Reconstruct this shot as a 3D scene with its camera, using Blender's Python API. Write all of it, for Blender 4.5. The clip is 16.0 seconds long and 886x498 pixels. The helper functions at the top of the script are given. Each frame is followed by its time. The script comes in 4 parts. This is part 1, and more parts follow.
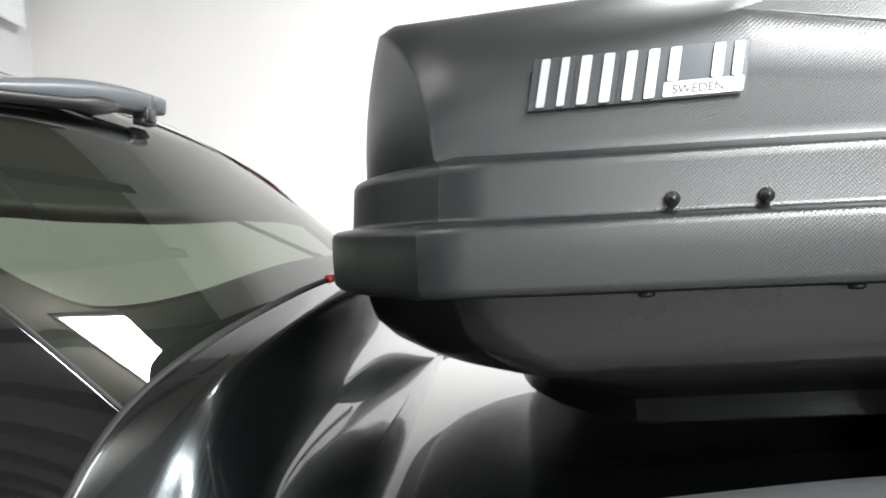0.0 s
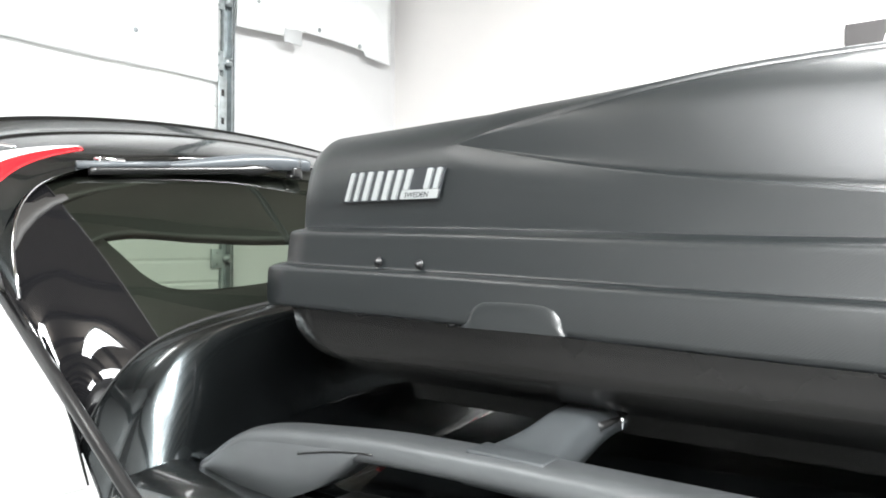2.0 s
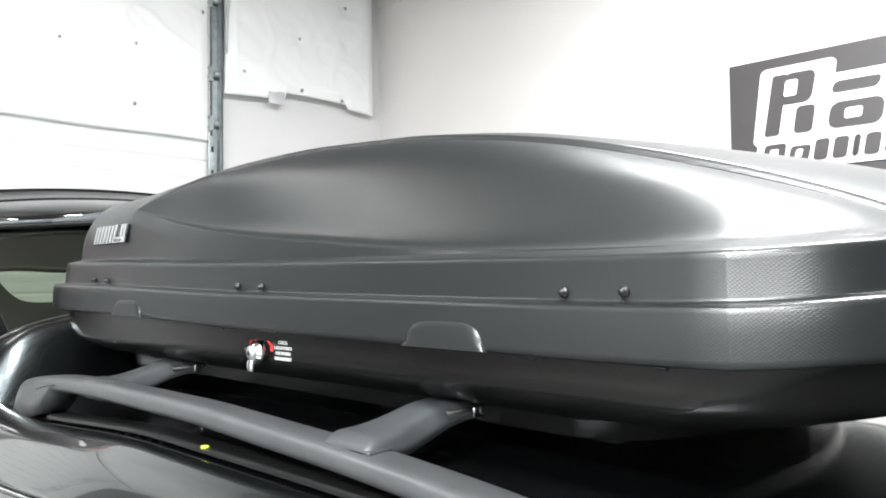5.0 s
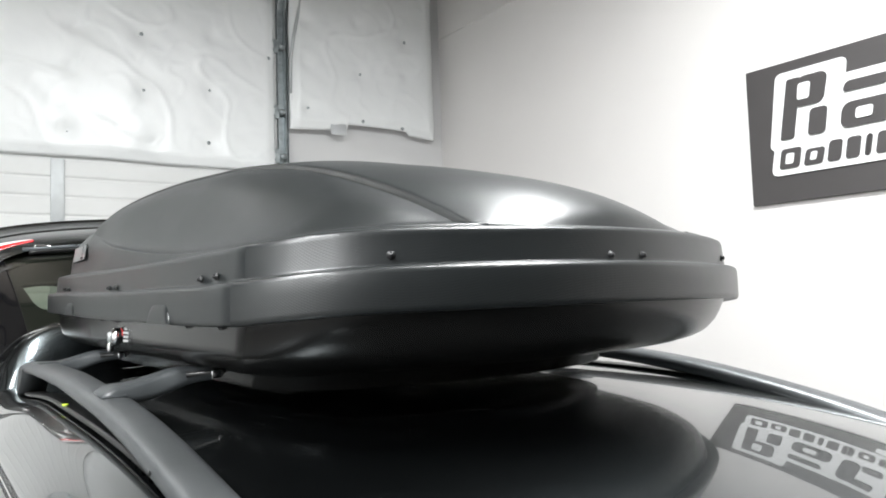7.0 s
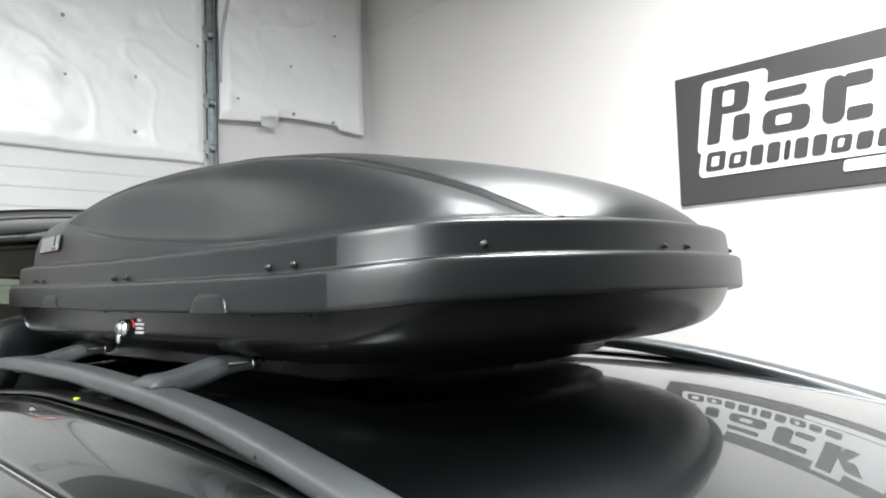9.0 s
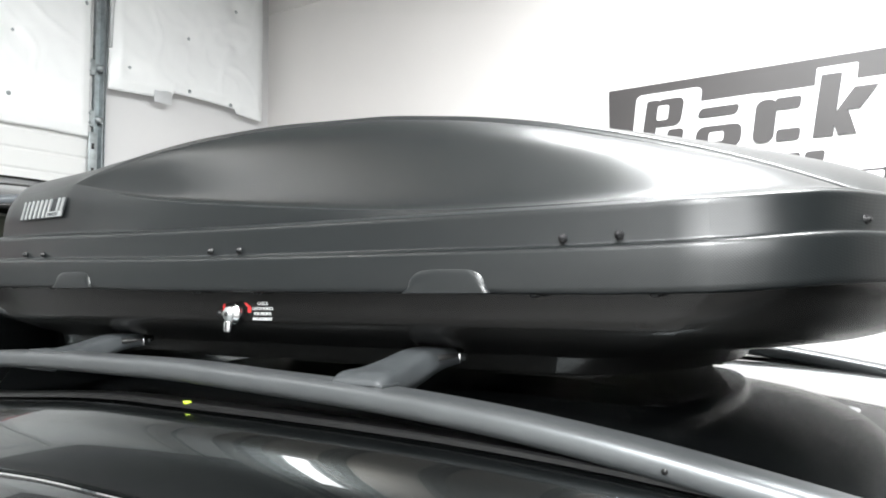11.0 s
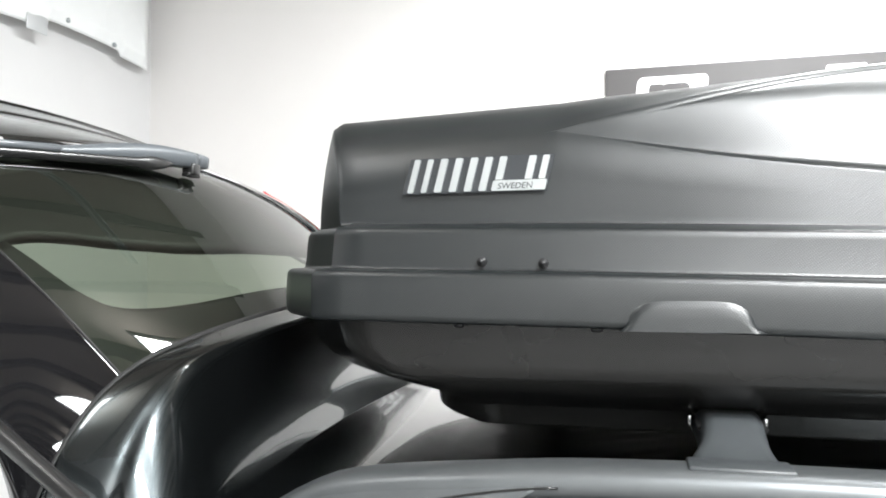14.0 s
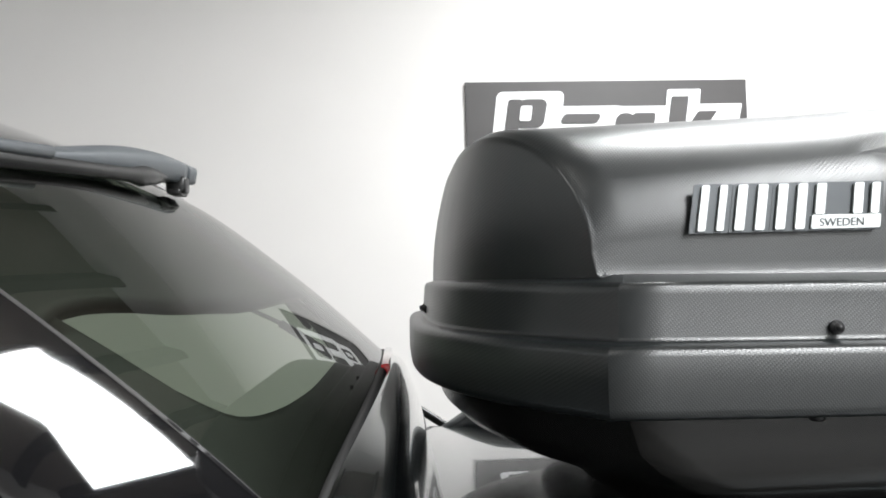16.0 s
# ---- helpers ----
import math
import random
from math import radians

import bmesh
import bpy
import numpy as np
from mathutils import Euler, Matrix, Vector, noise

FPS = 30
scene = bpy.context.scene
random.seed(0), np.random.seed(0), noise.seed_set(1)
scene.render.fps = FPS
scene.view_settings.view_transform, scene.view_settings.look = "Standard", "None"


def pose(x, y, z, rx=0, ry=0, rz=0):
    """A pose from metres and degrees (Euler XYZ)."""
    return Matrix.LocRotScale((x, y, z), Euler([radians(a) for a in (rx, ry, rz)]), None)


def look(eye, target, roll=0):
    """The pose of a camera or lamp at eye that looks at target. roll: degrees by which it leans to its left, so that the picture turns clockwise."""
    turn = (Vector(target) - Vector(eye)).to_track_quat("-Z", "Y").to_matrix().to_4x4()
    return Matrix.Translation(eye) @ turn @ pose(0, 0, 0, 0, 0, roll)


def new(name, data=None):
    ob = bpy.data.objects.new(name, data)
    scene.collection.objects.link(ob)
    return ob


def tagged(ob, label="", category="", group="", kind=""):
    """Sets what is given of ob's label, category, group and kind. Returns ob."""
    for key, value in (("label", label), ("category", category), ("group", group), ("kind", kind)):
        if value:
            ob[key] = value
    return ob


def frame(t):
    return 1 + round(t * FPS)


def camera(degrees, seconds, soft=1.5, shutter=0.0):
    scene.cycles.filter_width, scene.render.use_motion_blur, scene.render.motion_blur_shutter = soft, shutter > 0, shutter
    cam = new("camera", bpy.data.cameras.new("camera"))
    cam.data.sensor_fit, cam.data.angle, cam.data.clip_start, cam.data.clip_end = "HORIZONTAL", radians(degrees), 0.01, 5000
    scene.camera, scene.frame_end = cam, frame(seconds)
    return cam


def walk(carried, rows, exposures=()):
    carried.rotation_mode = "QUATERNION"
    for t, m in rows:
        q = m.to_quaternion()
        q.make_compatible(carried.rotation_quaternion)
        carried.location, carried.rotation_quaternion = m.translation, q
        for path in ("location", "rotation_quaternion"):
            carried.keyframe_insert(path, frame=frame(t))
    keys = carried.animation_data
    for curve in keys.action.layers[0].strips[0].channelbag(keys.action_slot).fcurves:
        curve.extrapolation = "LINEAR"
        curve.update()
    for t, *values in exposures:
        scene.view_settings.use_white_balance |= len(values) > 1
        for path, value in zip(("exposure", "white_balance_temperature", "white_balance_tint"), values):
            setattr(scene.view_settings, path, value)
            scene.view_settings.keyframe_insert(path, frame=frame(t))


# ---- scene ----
cam = camera(62.1, 16.0, soft=1.8, shutter=0.12)
PATH = [
    (0, (-0.018, -0.004, 1.972), (-0.258, 1.981, 1.939), -3.9),
    (0.5, (0.126, -0.045, 1.988), (-0.444, 1.872, 1.946), -1.0),
    (1, (0.264, -0.121, 1.979), (-0.606, 1.679, 1.931), -0.1),
    (1.5, (0.434, -0.17, 2.004), (-0.638, 1.517, 1.941), 0.2),
    (2, (0.685, -0.14, 2.008), (-0.512, 1.463, 1.999), 0.5),
    (2.5, (0.871, -0.136, 2.021), (-0.422, 1.389, 2.084), 1.3),
    (3, (1.003, -0.181, 2.012), (-0.355, 1.285, 2.109), 0.8),
    (3.5, (1.149, -0.217, 2.014), (-0.246, 1.214, 2.091), 0.1),
    (4, (1.35, -0.18, 2.013), (-0.056, 1.24, 2.101), -1.0),
    (4.5, (1.528, -0.09, 1.993), (0.134, 1.341, 2.083), -0.7),
    (5, (1.669, -0.075, 1.987), (0.291, 1.372, 2.059), -0.8),
    (7.5, (2.33, 0.245, 1.926), (0.659, 1.335, 2.065), -2.7),
    (8, (2.325, 0.21, 1.926), (0.638, 1.274, 2.062), -3.4),
    (8.5, (2.267, 0.099, 1.93), (0.68, 1.31, 2.055), -2.7),
    (11, (1.598, -0.244, 1.905), (0.505, 1.426, 2.028), -0.2),
    (11.5, (1.404, -0.343, 1.922), (0.439, 1.405, 2.046), 0.1),
    (12, (1.191, -0.375, 1.93), (0.332, 1.429, 2.021), -0.7),
    (12.5, (0.914, -0.322, 1.939), (0.106, 1.506, 2.02), -1.0),
    (13, (0.67, -0.262, 1.951), (-0.092, 1.586, 2.03), -0.6),
    (13.5, (0.425, -0.249, 1.965), (-0.213, 1.644, 2.051), 0.7),
    (14, (0.232, -0.218, 1.974), (-0.259, 1.72, 2.045), -0.1),
    (14.5, (0.074, -0.128, 2.001), (-0.281, 1.839, 2.069), -1.7),
    (15, (-0.08, -0.072, 2.005), (-0.292, 1.915, 2.089), -1.3),
    (15.5, (-0.188, -0.035, 2.013), (-0.207, 1.963, 2.107), -1.7),
    (16, (-0.249, -0.009, 2.031), (-0.127, 1.986, 2.12), -1.6),
]

EXPOSURES = [(0, 0.12), (0.5, 0.36), (1, 0.52), (2, 0.55), (3.5, 0.3), (5, 0.14), (7.5, -0.52), (8.5, -0.52), (11, -0.05), (12.5, 0.2), (14, 0.28), (15, 0.0), (16, -0.56)]
walk(cam, [(t, look(eye, target, roll)) for t, eye, target, roll in PATH], EXPOSURES)


# ---- world and lights ----
world = bpy.data.worlds.new("world")
scene.world = world
world.use_nodes = True
world.node_tree.nodes["Background"].inputs["Color"].default_value = (0.9, 0.95, 1.0, 1)
world.node_tree.nodes["Background"].inputs["Strength"].default_value = 0.02
# x, y, height, half length, half width, watts down, watts up
LAMPS = [(1.7, -0.85, 4.25, 0.6, 0.3, 185, 40), (1.9, -2.6, 4.2, 0.7, 0.3, 200, 40), (4.2, -2.6, 4.2, 0.6, 0.3, 190, 40), (1.47, 1.88, 4.3, 0.8, 0.3, 230, 60), (-1.3, -0.6, 4.2, 0.10, 0.6, 9, 45)]
CEILING = 4.75


# ---- materials ----
def mat(name, colour=(0.5, 0.5, 0.5), rough=0.5, metal=0.0, vary=0.08, scale=6.0, bump=0.0, bump_scale=200.0, coat=0.0, coat_rough=0.05, spec=0.5):
    m = bpy.data.materials.new(name)
    m.use_nodes = True
    nt = m.node_tree
    b = nt.nodes["Principled BSDF"]
    b.inputs["Roughness"].default_value = rough
    b.inputs["Metallic"].default_value = metal
    b.inputs["Coat Weight"].default_value = coat
    b.inputs["Coat Roughness"].default_value = coat_rough
    b.inputs["Specular IOR Level"].default_value = spec
    tc = nt.nodes.new("ShaderNodeTexCoord")
    big = nt.nodes.new("ShaderNodeTexNoise")
    big.inputs["Scale"].default_value = scale
    big.inputs["Detail"].default_value = 5
    nt.links.new(tc.outputs["Object"], big.inputs["Vector"])
    ramp = nt.nodes.new("ShaderNodeValToRGB")
    lo = [max(0, c * (1 - vary)) for c in colour]
    hi = [min(1, c * (1 + vary)) for c in colour]
    ramp.color_ramp.elements[0].position, ramp.color_ramp.elements[1].position = 0.3, 0.7
    ramp.color_ramp.elements[0].color = (*lo, 1)
    ramp.color_ramp.elements[1].color = (*hi, 1)
    nt.links.new(big.outputs["Fac"], ramp.inputs["Fac"])
    nt.links.new(ramp.outputs["Color"], b.inputs["Base Color"])
    r = nt.nodes.new("ShaderNodeMapRange")
    r.inputs["To Min"].default_value, r.inputs["To Max"].default_value = max(0, rough * 0.93), min(1, rough * 1.07)
    mid = nt.nodes.new("ShaderNodeTexNoise")
    mid.inputs["Scale"].default_value = scale * 7
    nt.links.new(tc.outputs["Object"], mid.inputs["Vector"])
    nt.links.new(mid.outputs["Fac"], r.inputs["Value"])
    nt.links.new(r.outputs["Result"], b.inputs["Roughness"])
    if bump:
        fine = nt.nodes.new("ShaderNodeTexNoise")
        fine.inputs["Scale"].default_value = bump_scale
        fine.inputs["Detail"].default_value = 3
        nt.links.new(tc.outputs["Object"], fine.inputs["Vector"])
        bp = nt.nodes.new("ShaderNodeBump")
        bp.inputs["Strength"].default_value = bump
        bp.inputs["Distance"].default_value = 0.002
        nt.links.new(fine.outputs["Fac"], bp.inputs["Height"])
        nt.links.new(bp.outputs["Normal"], b.inputs["Normal"])
    return m


def weave(name, colour, rough):
    # embossed plastic with a fine diagonal weave
    m = mat(name, colour, rough, vary=0.06, scale=3.0, spec=0.78)
    nt = m.node_tree
    b = nt.nodes["Principled BSDF"]
    tc = nt.nodes.new("ShaderNodeTexCoord")
    mp = nt.nodes.new("ShaderNodeMapping")
    mp.inputs["Rotation"].default_value = (0, radians(38), radians(20))
    nt.links.new(tc.outputs["Object"], mp.inputs["Vector"])
    w1 = nt.nodes.new("ShaderNodeTexWave")
    w1.inputs["Scale"].default_value = 170
    w1.inputs["Distortion"].default_value = 0.4
    nt.links.new(mp.outputs["Vector"], w1.inputs["Vector"])
    w2 = nt.nodes.new("ShaderNodeTexWave")
    w2.bands_direction = "Z"
    w2.inputs["Scale"].default_value = 120
    nt.links.new(mp.outputs["Vector"], w2.inputs["Vector"])
    mul = nt.nodes.new("ShaderNodeMath")
    mul.operation = "MULTIPLY"
    nt.links.new(w1.outputs["Fac"], mul.inputs[0])
    nt.links.new(w2.outputs["Fac"], mul.inputs[1])
    bp = nt.nodes.new("ShaderNodeBump")
    bp.inputs["Strength"].default_value = 0.22
    bp.inputs["Distance"].default_value = 0.0005
    nt.links.new(mul.outputs[0], bp.inputs["Height"])
    nt.links.new(bp.outputs["Normal"], b.inputs["Normal"])
    return m


def glow(name, colour, strength):
    m = bpy.data.materials.new(name)
    m.use_nodes = True
    b = m.node_tree.nodes["Principled BSDF"]
    b.inputs["Base Color"].default_value = (*colour, 1)
    b.inputs["Emission Color"].default_value = (*colour, 1)
    b.inputs["Emission Strength"].default_value = strength
    return m


def tinted(name, colour, rough=0.0):
    # thin tinted glass: clear tint with a mirror coat
    m = bpy.data.materials.new(name)
    m.use_nodes = True
    nt = m.node_tree
    nt.nodes.remove(nt.nodes["Principled BSDF"])
    out = nt.nodes["Material Output"]
    t = nt.nodes.new("ShaderNodeBsdfTransparent")
    t.inputs["Color"].default_value = (*colour, 1)
    g = nt.nodes.new("ShaderNodeBsdfGlossy")
    g.inputs["Roughness"].default_value = rough
    fr = nt.nodes.new("ShaderNodeFresnel")
    fr.inputs["IOR"].default_value = 1.7
    mx = nt.nodes.new("ShaderNodeMixShader")
    nt.links.new(fr.outputs[0], mx.inputs[0])
    nt.links.new(t.outputs[0], mx.inputs[1])
    nt.links.new(g.outputs[0], mx.inputs[2])
    nt.links.new(mx.outputs[0], out.inputs["Surface"])
    return m


M_LID = weave("lid_plastic", (0.0090, 0.0112, 0.0119), 0.34)
M_TUB = mat("tub_plastic", (0.0105, 0.0104, 0.0100), 0.24, vary=0.15, scale=5, bump=0.03, bump_scale=500, spec=0.4)
M_PAINT = mat("grey_metallic_paint", (0.058, 0.067, 0.070), 0.25, metal=0.97, vary=0.03, scale=4, coat=1.0, coat_rough=0.01)
M_BLACK = mat("black_trim", (0.012, 0.012, 0.012), 0.3, vary=0.2, bump=0.05)
M_GLOSSBLACK = mat("gloss_black", (0.005, 0.005, 0.0055), 0.04, vary=0.1, spec=0.5)
M_RAIL = mat("rail_satin_grey", (0.125, 0.133, 0.137), 0.38, metal=0.6, vary=0.08, scale=14, bump=0.03, bump_scale=700)
M_FOOT = mat("foot_grey_plastic", (0.05, 0.055, 0.058), 0.40, vary=0.05, scale=20)
M_WIPER = mat("satin_grey_plastic", (0.075, 0.083, 0.09), 0.38, vary=0.06, scale=12)
M_RUBBER = mat("rubber", (0.015, 0.015, 0.015), 0.7, vary=0.2, bump=0.2)
M_CHROME = mat("chrome", (0.75, 0.75, 0.76), 0.12, metal=1.0, vary=0.03)
M_STEEL = mat("galvanised_steel", (0.42, 0.46, 0.47), 0.42, metal=0.8, vary=0.18, scale=24, bump=0.05)
M_RED = mat("red_lens", (0.55, 0.01, 0.015), 0.12, vary=0.1, coat=1.0)
M_REDPRINT = mat("red_print", (0.80, 0.03, 0.03), 0.5, vary=0.05)
M_WHITEPRINT = mat("white_print", (0.82, 0.83, 0.83), 0.45, vary=0.03)
M_CLEAR = mat("clear_lens", (0.80, 0.80, 0.78), 0.1, vary=0.05, coat=1.0)
M_BADGE = mat("silver_badge", (0.47, 0.49, 0.49), 0.30, metal=0.55, vary=0.04, coat=0.3)
M_BADGEDARK = mat("badge_backing", (0.07, 0.075, 0.08), 0.25, metal=0.6, vary=0.05)
M_BOLT = mat("black_rivet", (0.02, 0.02, 0.021), 0.33, vary=0.1)
M_WALL = mat("painted_drywall", (0.78, 0.76, 0.745), 0.75, vary=0.025, scale=1.2, bump=0.06, bump_scale=180)
M_WALLGREY = mat("painted_drywall_cool", (0.70, 0.70, 0.70), 0.7, vary=0.03, scale=1.4, bump=0.06, bump_scale=180)
M_CEIL = mat("brown_board_ceiling", (0.30, 0.265, 0.23), 0.8, vary=0.03, scale=1.0, bump=0.08, bump_scale=90)
M_FLOOR = mat("sealed_concrete", (0.16, 0.155, 0.15), 0.35, vary=0.18, scale=1.1, bump=0.08, bump_scale=60)
M_BEAM = mat("dark_beam_wood", (0.035, 0.03, 0.026), 0.7, vary=0.2, scale=5, bump=0.1, bump_scale=80)
M_BACKWALL = mat("white_painted_wall", (0.80, 0.80, 0.79), 0.7, vary=0.04, scale=1.2, bump=0.06, bump_scale=180)
# for the unseen walls, dark only to lower the room's bounce light
M_FARWALL = mat("dark_grey_wall", (0.12, 0.12, 0.12), 0.7, vary=0.06, scale=1.2, bump=0.06, bump_scale=180)
M_STILE = mat("primed_steel", (0.55, 0.575, 0.58), 0.45, metal=0.25, vary=0.1, scale=9, bump=0.04)
M_DOOR = mat("white_door_steel", (0.70, 0.71, 0.70), 0.42, vary=0.03, scale=3, bump=0.04, bump_scale=150)
M_PAD = mat("white_foil_blanket", (0.88, 0.90, 0.90), 0.32, vary=0.03, scale=2.0, bump=0.2, bump_scale=26)
M_TAPE = mat("silver_tape", (0.62, 0.64, 0.65), 0.3, metal=0.4, vary=0.06)
M_SIGN = mat("charcoal_panel", (0.060, 0.056, 0.056), 0.5, vary=0.05, scale=5, bump=0.02)
M_SIGNW = mat("white_acrylic", (0.86, 0.86, 0.86), 0.35, vary=0.02)
M_GLASS = tinted("green_tinted_glass", (0.24, 0.285, 0.225))
M_DARKGLASS = tinted("privacy_glass", (0.06, 0.065, 0.06))
M_TRIM = mat("brown_grey_trim", (0.010, 0.009, 0.008), 0.6, vary=0.15, scale=8, bump=0.1)
M_LAMP = glow("lamp_diffuser", (1.0, 0.98, 0.95), 10.0)
M_GREEN = mat("yellow_green_mark", (0.55, 0.75, 0.05), 0.5, vary=0.05)


# ---- mesh helpers ----
def thing(name, at, label, category, group="", kind=""):
    ob = new(name)
    ob.empty_display_size = 0.05
    ob.matrix_world = Matrix.Translation(at)
    return tagged(ob, label, category, group, kind)


def part(name, bm, material, parent, label="", smooth=True):
    me = bpy.data.meshes.new(name)
    if smooth:
        for f in bm.faces:
            f.smooth = True
    bm.to_mesh(me)
    bm.free()
    me.materials.append(material)
    ob = new(name, me)
    if parent is not None:
        ob.parent = parent
        top = parent
        while top.parent is not None:
            top = top.parent
        if parent is top:
            ob.matrix_parent_inverse = Matrix.Translation(-top.matrix_basis.translation)
    if label:
        ob["label"] = label
    return ob


def structure(name, bm, material, label, category, smooth=False):
    ob = part(name, bm, material, None, "", smooth)
    return tagged(ob, label, category, "", "structure")


def box(x0, x1, y0, y1, z0, z1, bevel=0.0, seg=2, bm=None):
    bm2 = bmesh.new()
    bmesh.ops.create_cube(bm2, size=1.0, matrix=Matrix.Translation(((x0 + x1) / 2, (y0 + y1) / 2, (z0 + z1) / 2)) @ Matrix.Diagonal((x1 - x0, y1 - y0, z1 - z0, 1)))
    if bevel:
        bmesh.ops.bevel(bm2, geom=bm2.edges[:], offset=bevel, segments=seg, affect="EDGES", profile=0.5)
    return bm2 if bm is None else join(bm, bm2)


def join(bm, bm2):
    me = bpy.data.meshes.new("tmp")
    bm2.to_mesh(me)
    bm2.free()
    bm.from_mesh(me)
    bpy.data.meshes.remove(me)
    return bm


def surface(rows, close_u=False, close_v=False, thick=0.0, flip=False):
    # a skin over rows of points; thick gives it a back
    bm = bmesh.new()
    vs = [[bm.verts.new(p) for p in r] for r in rows]
    nu, nv = len(rows), len(rows[0])
    for i in range(nu - (0 if close_u else 1)):
        for j in range(nv - (0 if close_v else 1)):
            q = [vs[i][j], vs[(i + 1) % nu][j], vs[(i + 1) % nu][(j + 1) % nv], vs[i][(j + 1) % nv]]
            if flip:
                q.reverse()
            try:
                bm.faces.new(q)
            except ValueError:
                pass
    bmesh.ops.remove_doubles(bm, verts=bm.verts[:], dist=1e-5)
    bmesh.ops.recalc_face_normals(bm, faces=bm.faces[:])
    if thick:
        bmesh.ops.solidify(bm, geom=bm.faces[:], thickness=thick)
    return bm


def tube(points, radius, sides=12, squash=1.0):
    # a round or oval bar along points; radius may be a list
    pts = [Vector(p) for p in points]
    rad = radius if isinstance(radius, (list, tuple)) else [radius] * len(pts)
    rows = []
    for i, p in enumerate(pts):
        d = (pts[min(i + 1, len(pts) - 1)] - pts[max(i - 1, 0)]).normalized()
        side = d.cross(Vector((0, 0, 1)))
        side = side.normalized() if side.length > 1e-4 else Vector((1, 0, 0))
        up = side.cross(d).normalized()
        rows.append([p + side * math.cos(a) * rad[i] + up * math.sin(a) * rad[i] * squash for a in [2 * math.pi * k / sides for k in range(sides)]])
    bm = surface(rows, close_v=True)
    for r in (rows[0], rows[-1]):
        bm.faces.new([bm.verts.new(p) for p in r])
    bmesh.ops.remove_doubles(bm, verts=bm.verts[:], dist=1e-5)
    bmesh.ops.recalc_face_normals(bm, faces=bm.faces[:])
    return bm


def sweep(profile, path, cap=True):
    # a closed profile of (across, up) carried along path of (point, across vector, up vector, scale)
    rows = [[Vector(p) + Vector(a) * u * s + Vector(n) * v * s for u, v in profile] for p, a, n, s in path]
    bm = surface(rows, close_v=True)
    if cap:
        for r in (rows[0], rows[-1]):
            bm.faces.new([bm.verts.new(p) for p in r])
        bmesh.ops.remove_doubles(bm, verts=bm.verts[:], dist=1e-5)
        bmesh.ops.recalc_face_normals(bm, faces=bm.faces[:])
    return bm


def closed(rows):
    bm = surface(rows, close_v=True)
    for r in (rows[0], rows[-1]):
        bm.faces.new([bm.verts.new(p) for p in r])
    bmesh.ops.remove_doubles(bm, verts=bm.verts[:], dist=1e-5)
    bmesh.ops.recalc_face_normals(bm, faces=bm.faces[:])
    return bm


def disc(centre, axis, radius, depth, sides=20, bevel=0.0, r2=None):
    bm = bmesh.new()
    rot = Vector(axis).to_track_quat("Z", "Y").to_matrix().to_4x4()
    bmesh.ops.create_cone(bm, cap_ends=True, segments=sides, radius1=radius, radius2=radius if r2 is None else r2, depth=depth, matrix=Matrix.Translation(centre) @ rot)
    if bevel:
        bmesh.ops.bevel(bm, geom=[e for e in bm.edges if len(e.link_faces) == 2 and e.calc_face_angle() > 0.8], offset=bevel, segments=2, affect="EDGES")
    return bm


def prism(poly, frame_at, across, up, out, depth, bevel=0.0):
    # a flat plate: polygon (u, v) laid in a plane and thickened
    bm = bmesh.new()
    a, u, o, c = Vector(across), Vector(up), Vector(out), Vector(frame_at)
    front = [bm.verts.new(c + a * p + u * q + o * depth) for p, q in poly]
    back = [bm.verts.new(c + a * p + u * q) for p, q in poly]
    n = len(poly)
    bm.faces.new(front)
    bm.faces.new(back[::-1])
    for i in range(n):
        bm.faces.new([front[i], back[i], back[(i + 1) % n], front[(i + 1) % n]])
    bmesh.ops.recalc_face_normals(bm, faces=bm.faces[:])
    return bm


def slant_block(x0, x1, z0, z1, lean, r=0.012, n=4):
    # rounded parallelogram, as a list of (u, v)
    pts = []
    for cx, cz, a0 in ((x1 - r, z0 + r, -90), (x1 - r, z1 - r, 0), (x0 + r, z1 - r, 90), (x0 + r, z0 + r, 180)):
        for k in range(n + 1):
            a = radians(a0 + 90 * k / n)
            u, v = cx + r * math.cos(a), cz + r * math.sin(a)
            pts.append((u + lean * (v - z0) / max(z1 - z0, 1e-6), v))
    return pts


def ease(t):
    t = max(0.0, min(1.0, t))
    return t * t * (3 - 2 * t)


def lerp_table(x, table):
    # smooth value from rows of (x, value), without overshoot
    if x <= table[0][0]:
        return table[0][1]
    if x >= table[-1][0]:
        return table[-1][1]
    n = len(table)
    h = [table[i + 1][0] - table[i][0] for i in range(n - 1)]
    d = [(table[i + 1][1] - table[i][1]) / h[i] for i in range(n - 1)]
    i = max(k for k in range(n - 1) if table[k][0] <= x)

    def slope(k):
        if k == 0:
            return d[0]
        if k == n - 1:
            return d[-1]
        if d[k - 1] * d[k] <= 0:
            return 0.0
        a, b = 2 * h[k] + h[k - 1], h[k] + 2 * h[k - 1]
        return (a + b) / (a / d[k - 1] + b / d[k])

    t = (x - table[i][0]) / h[i]
    m0, m1 = slope(i) * h[i], slope(i + 1) * h[i]
    return (2 * t ** 3 - 3 * t * t + 1) * table[i][1] + (t ** 3 - 2 * t * t + t) * m0 + (3 * t * t - 2 * t ** 3) * table[i + 1][1] + (t ** 3 - t * t) * m1


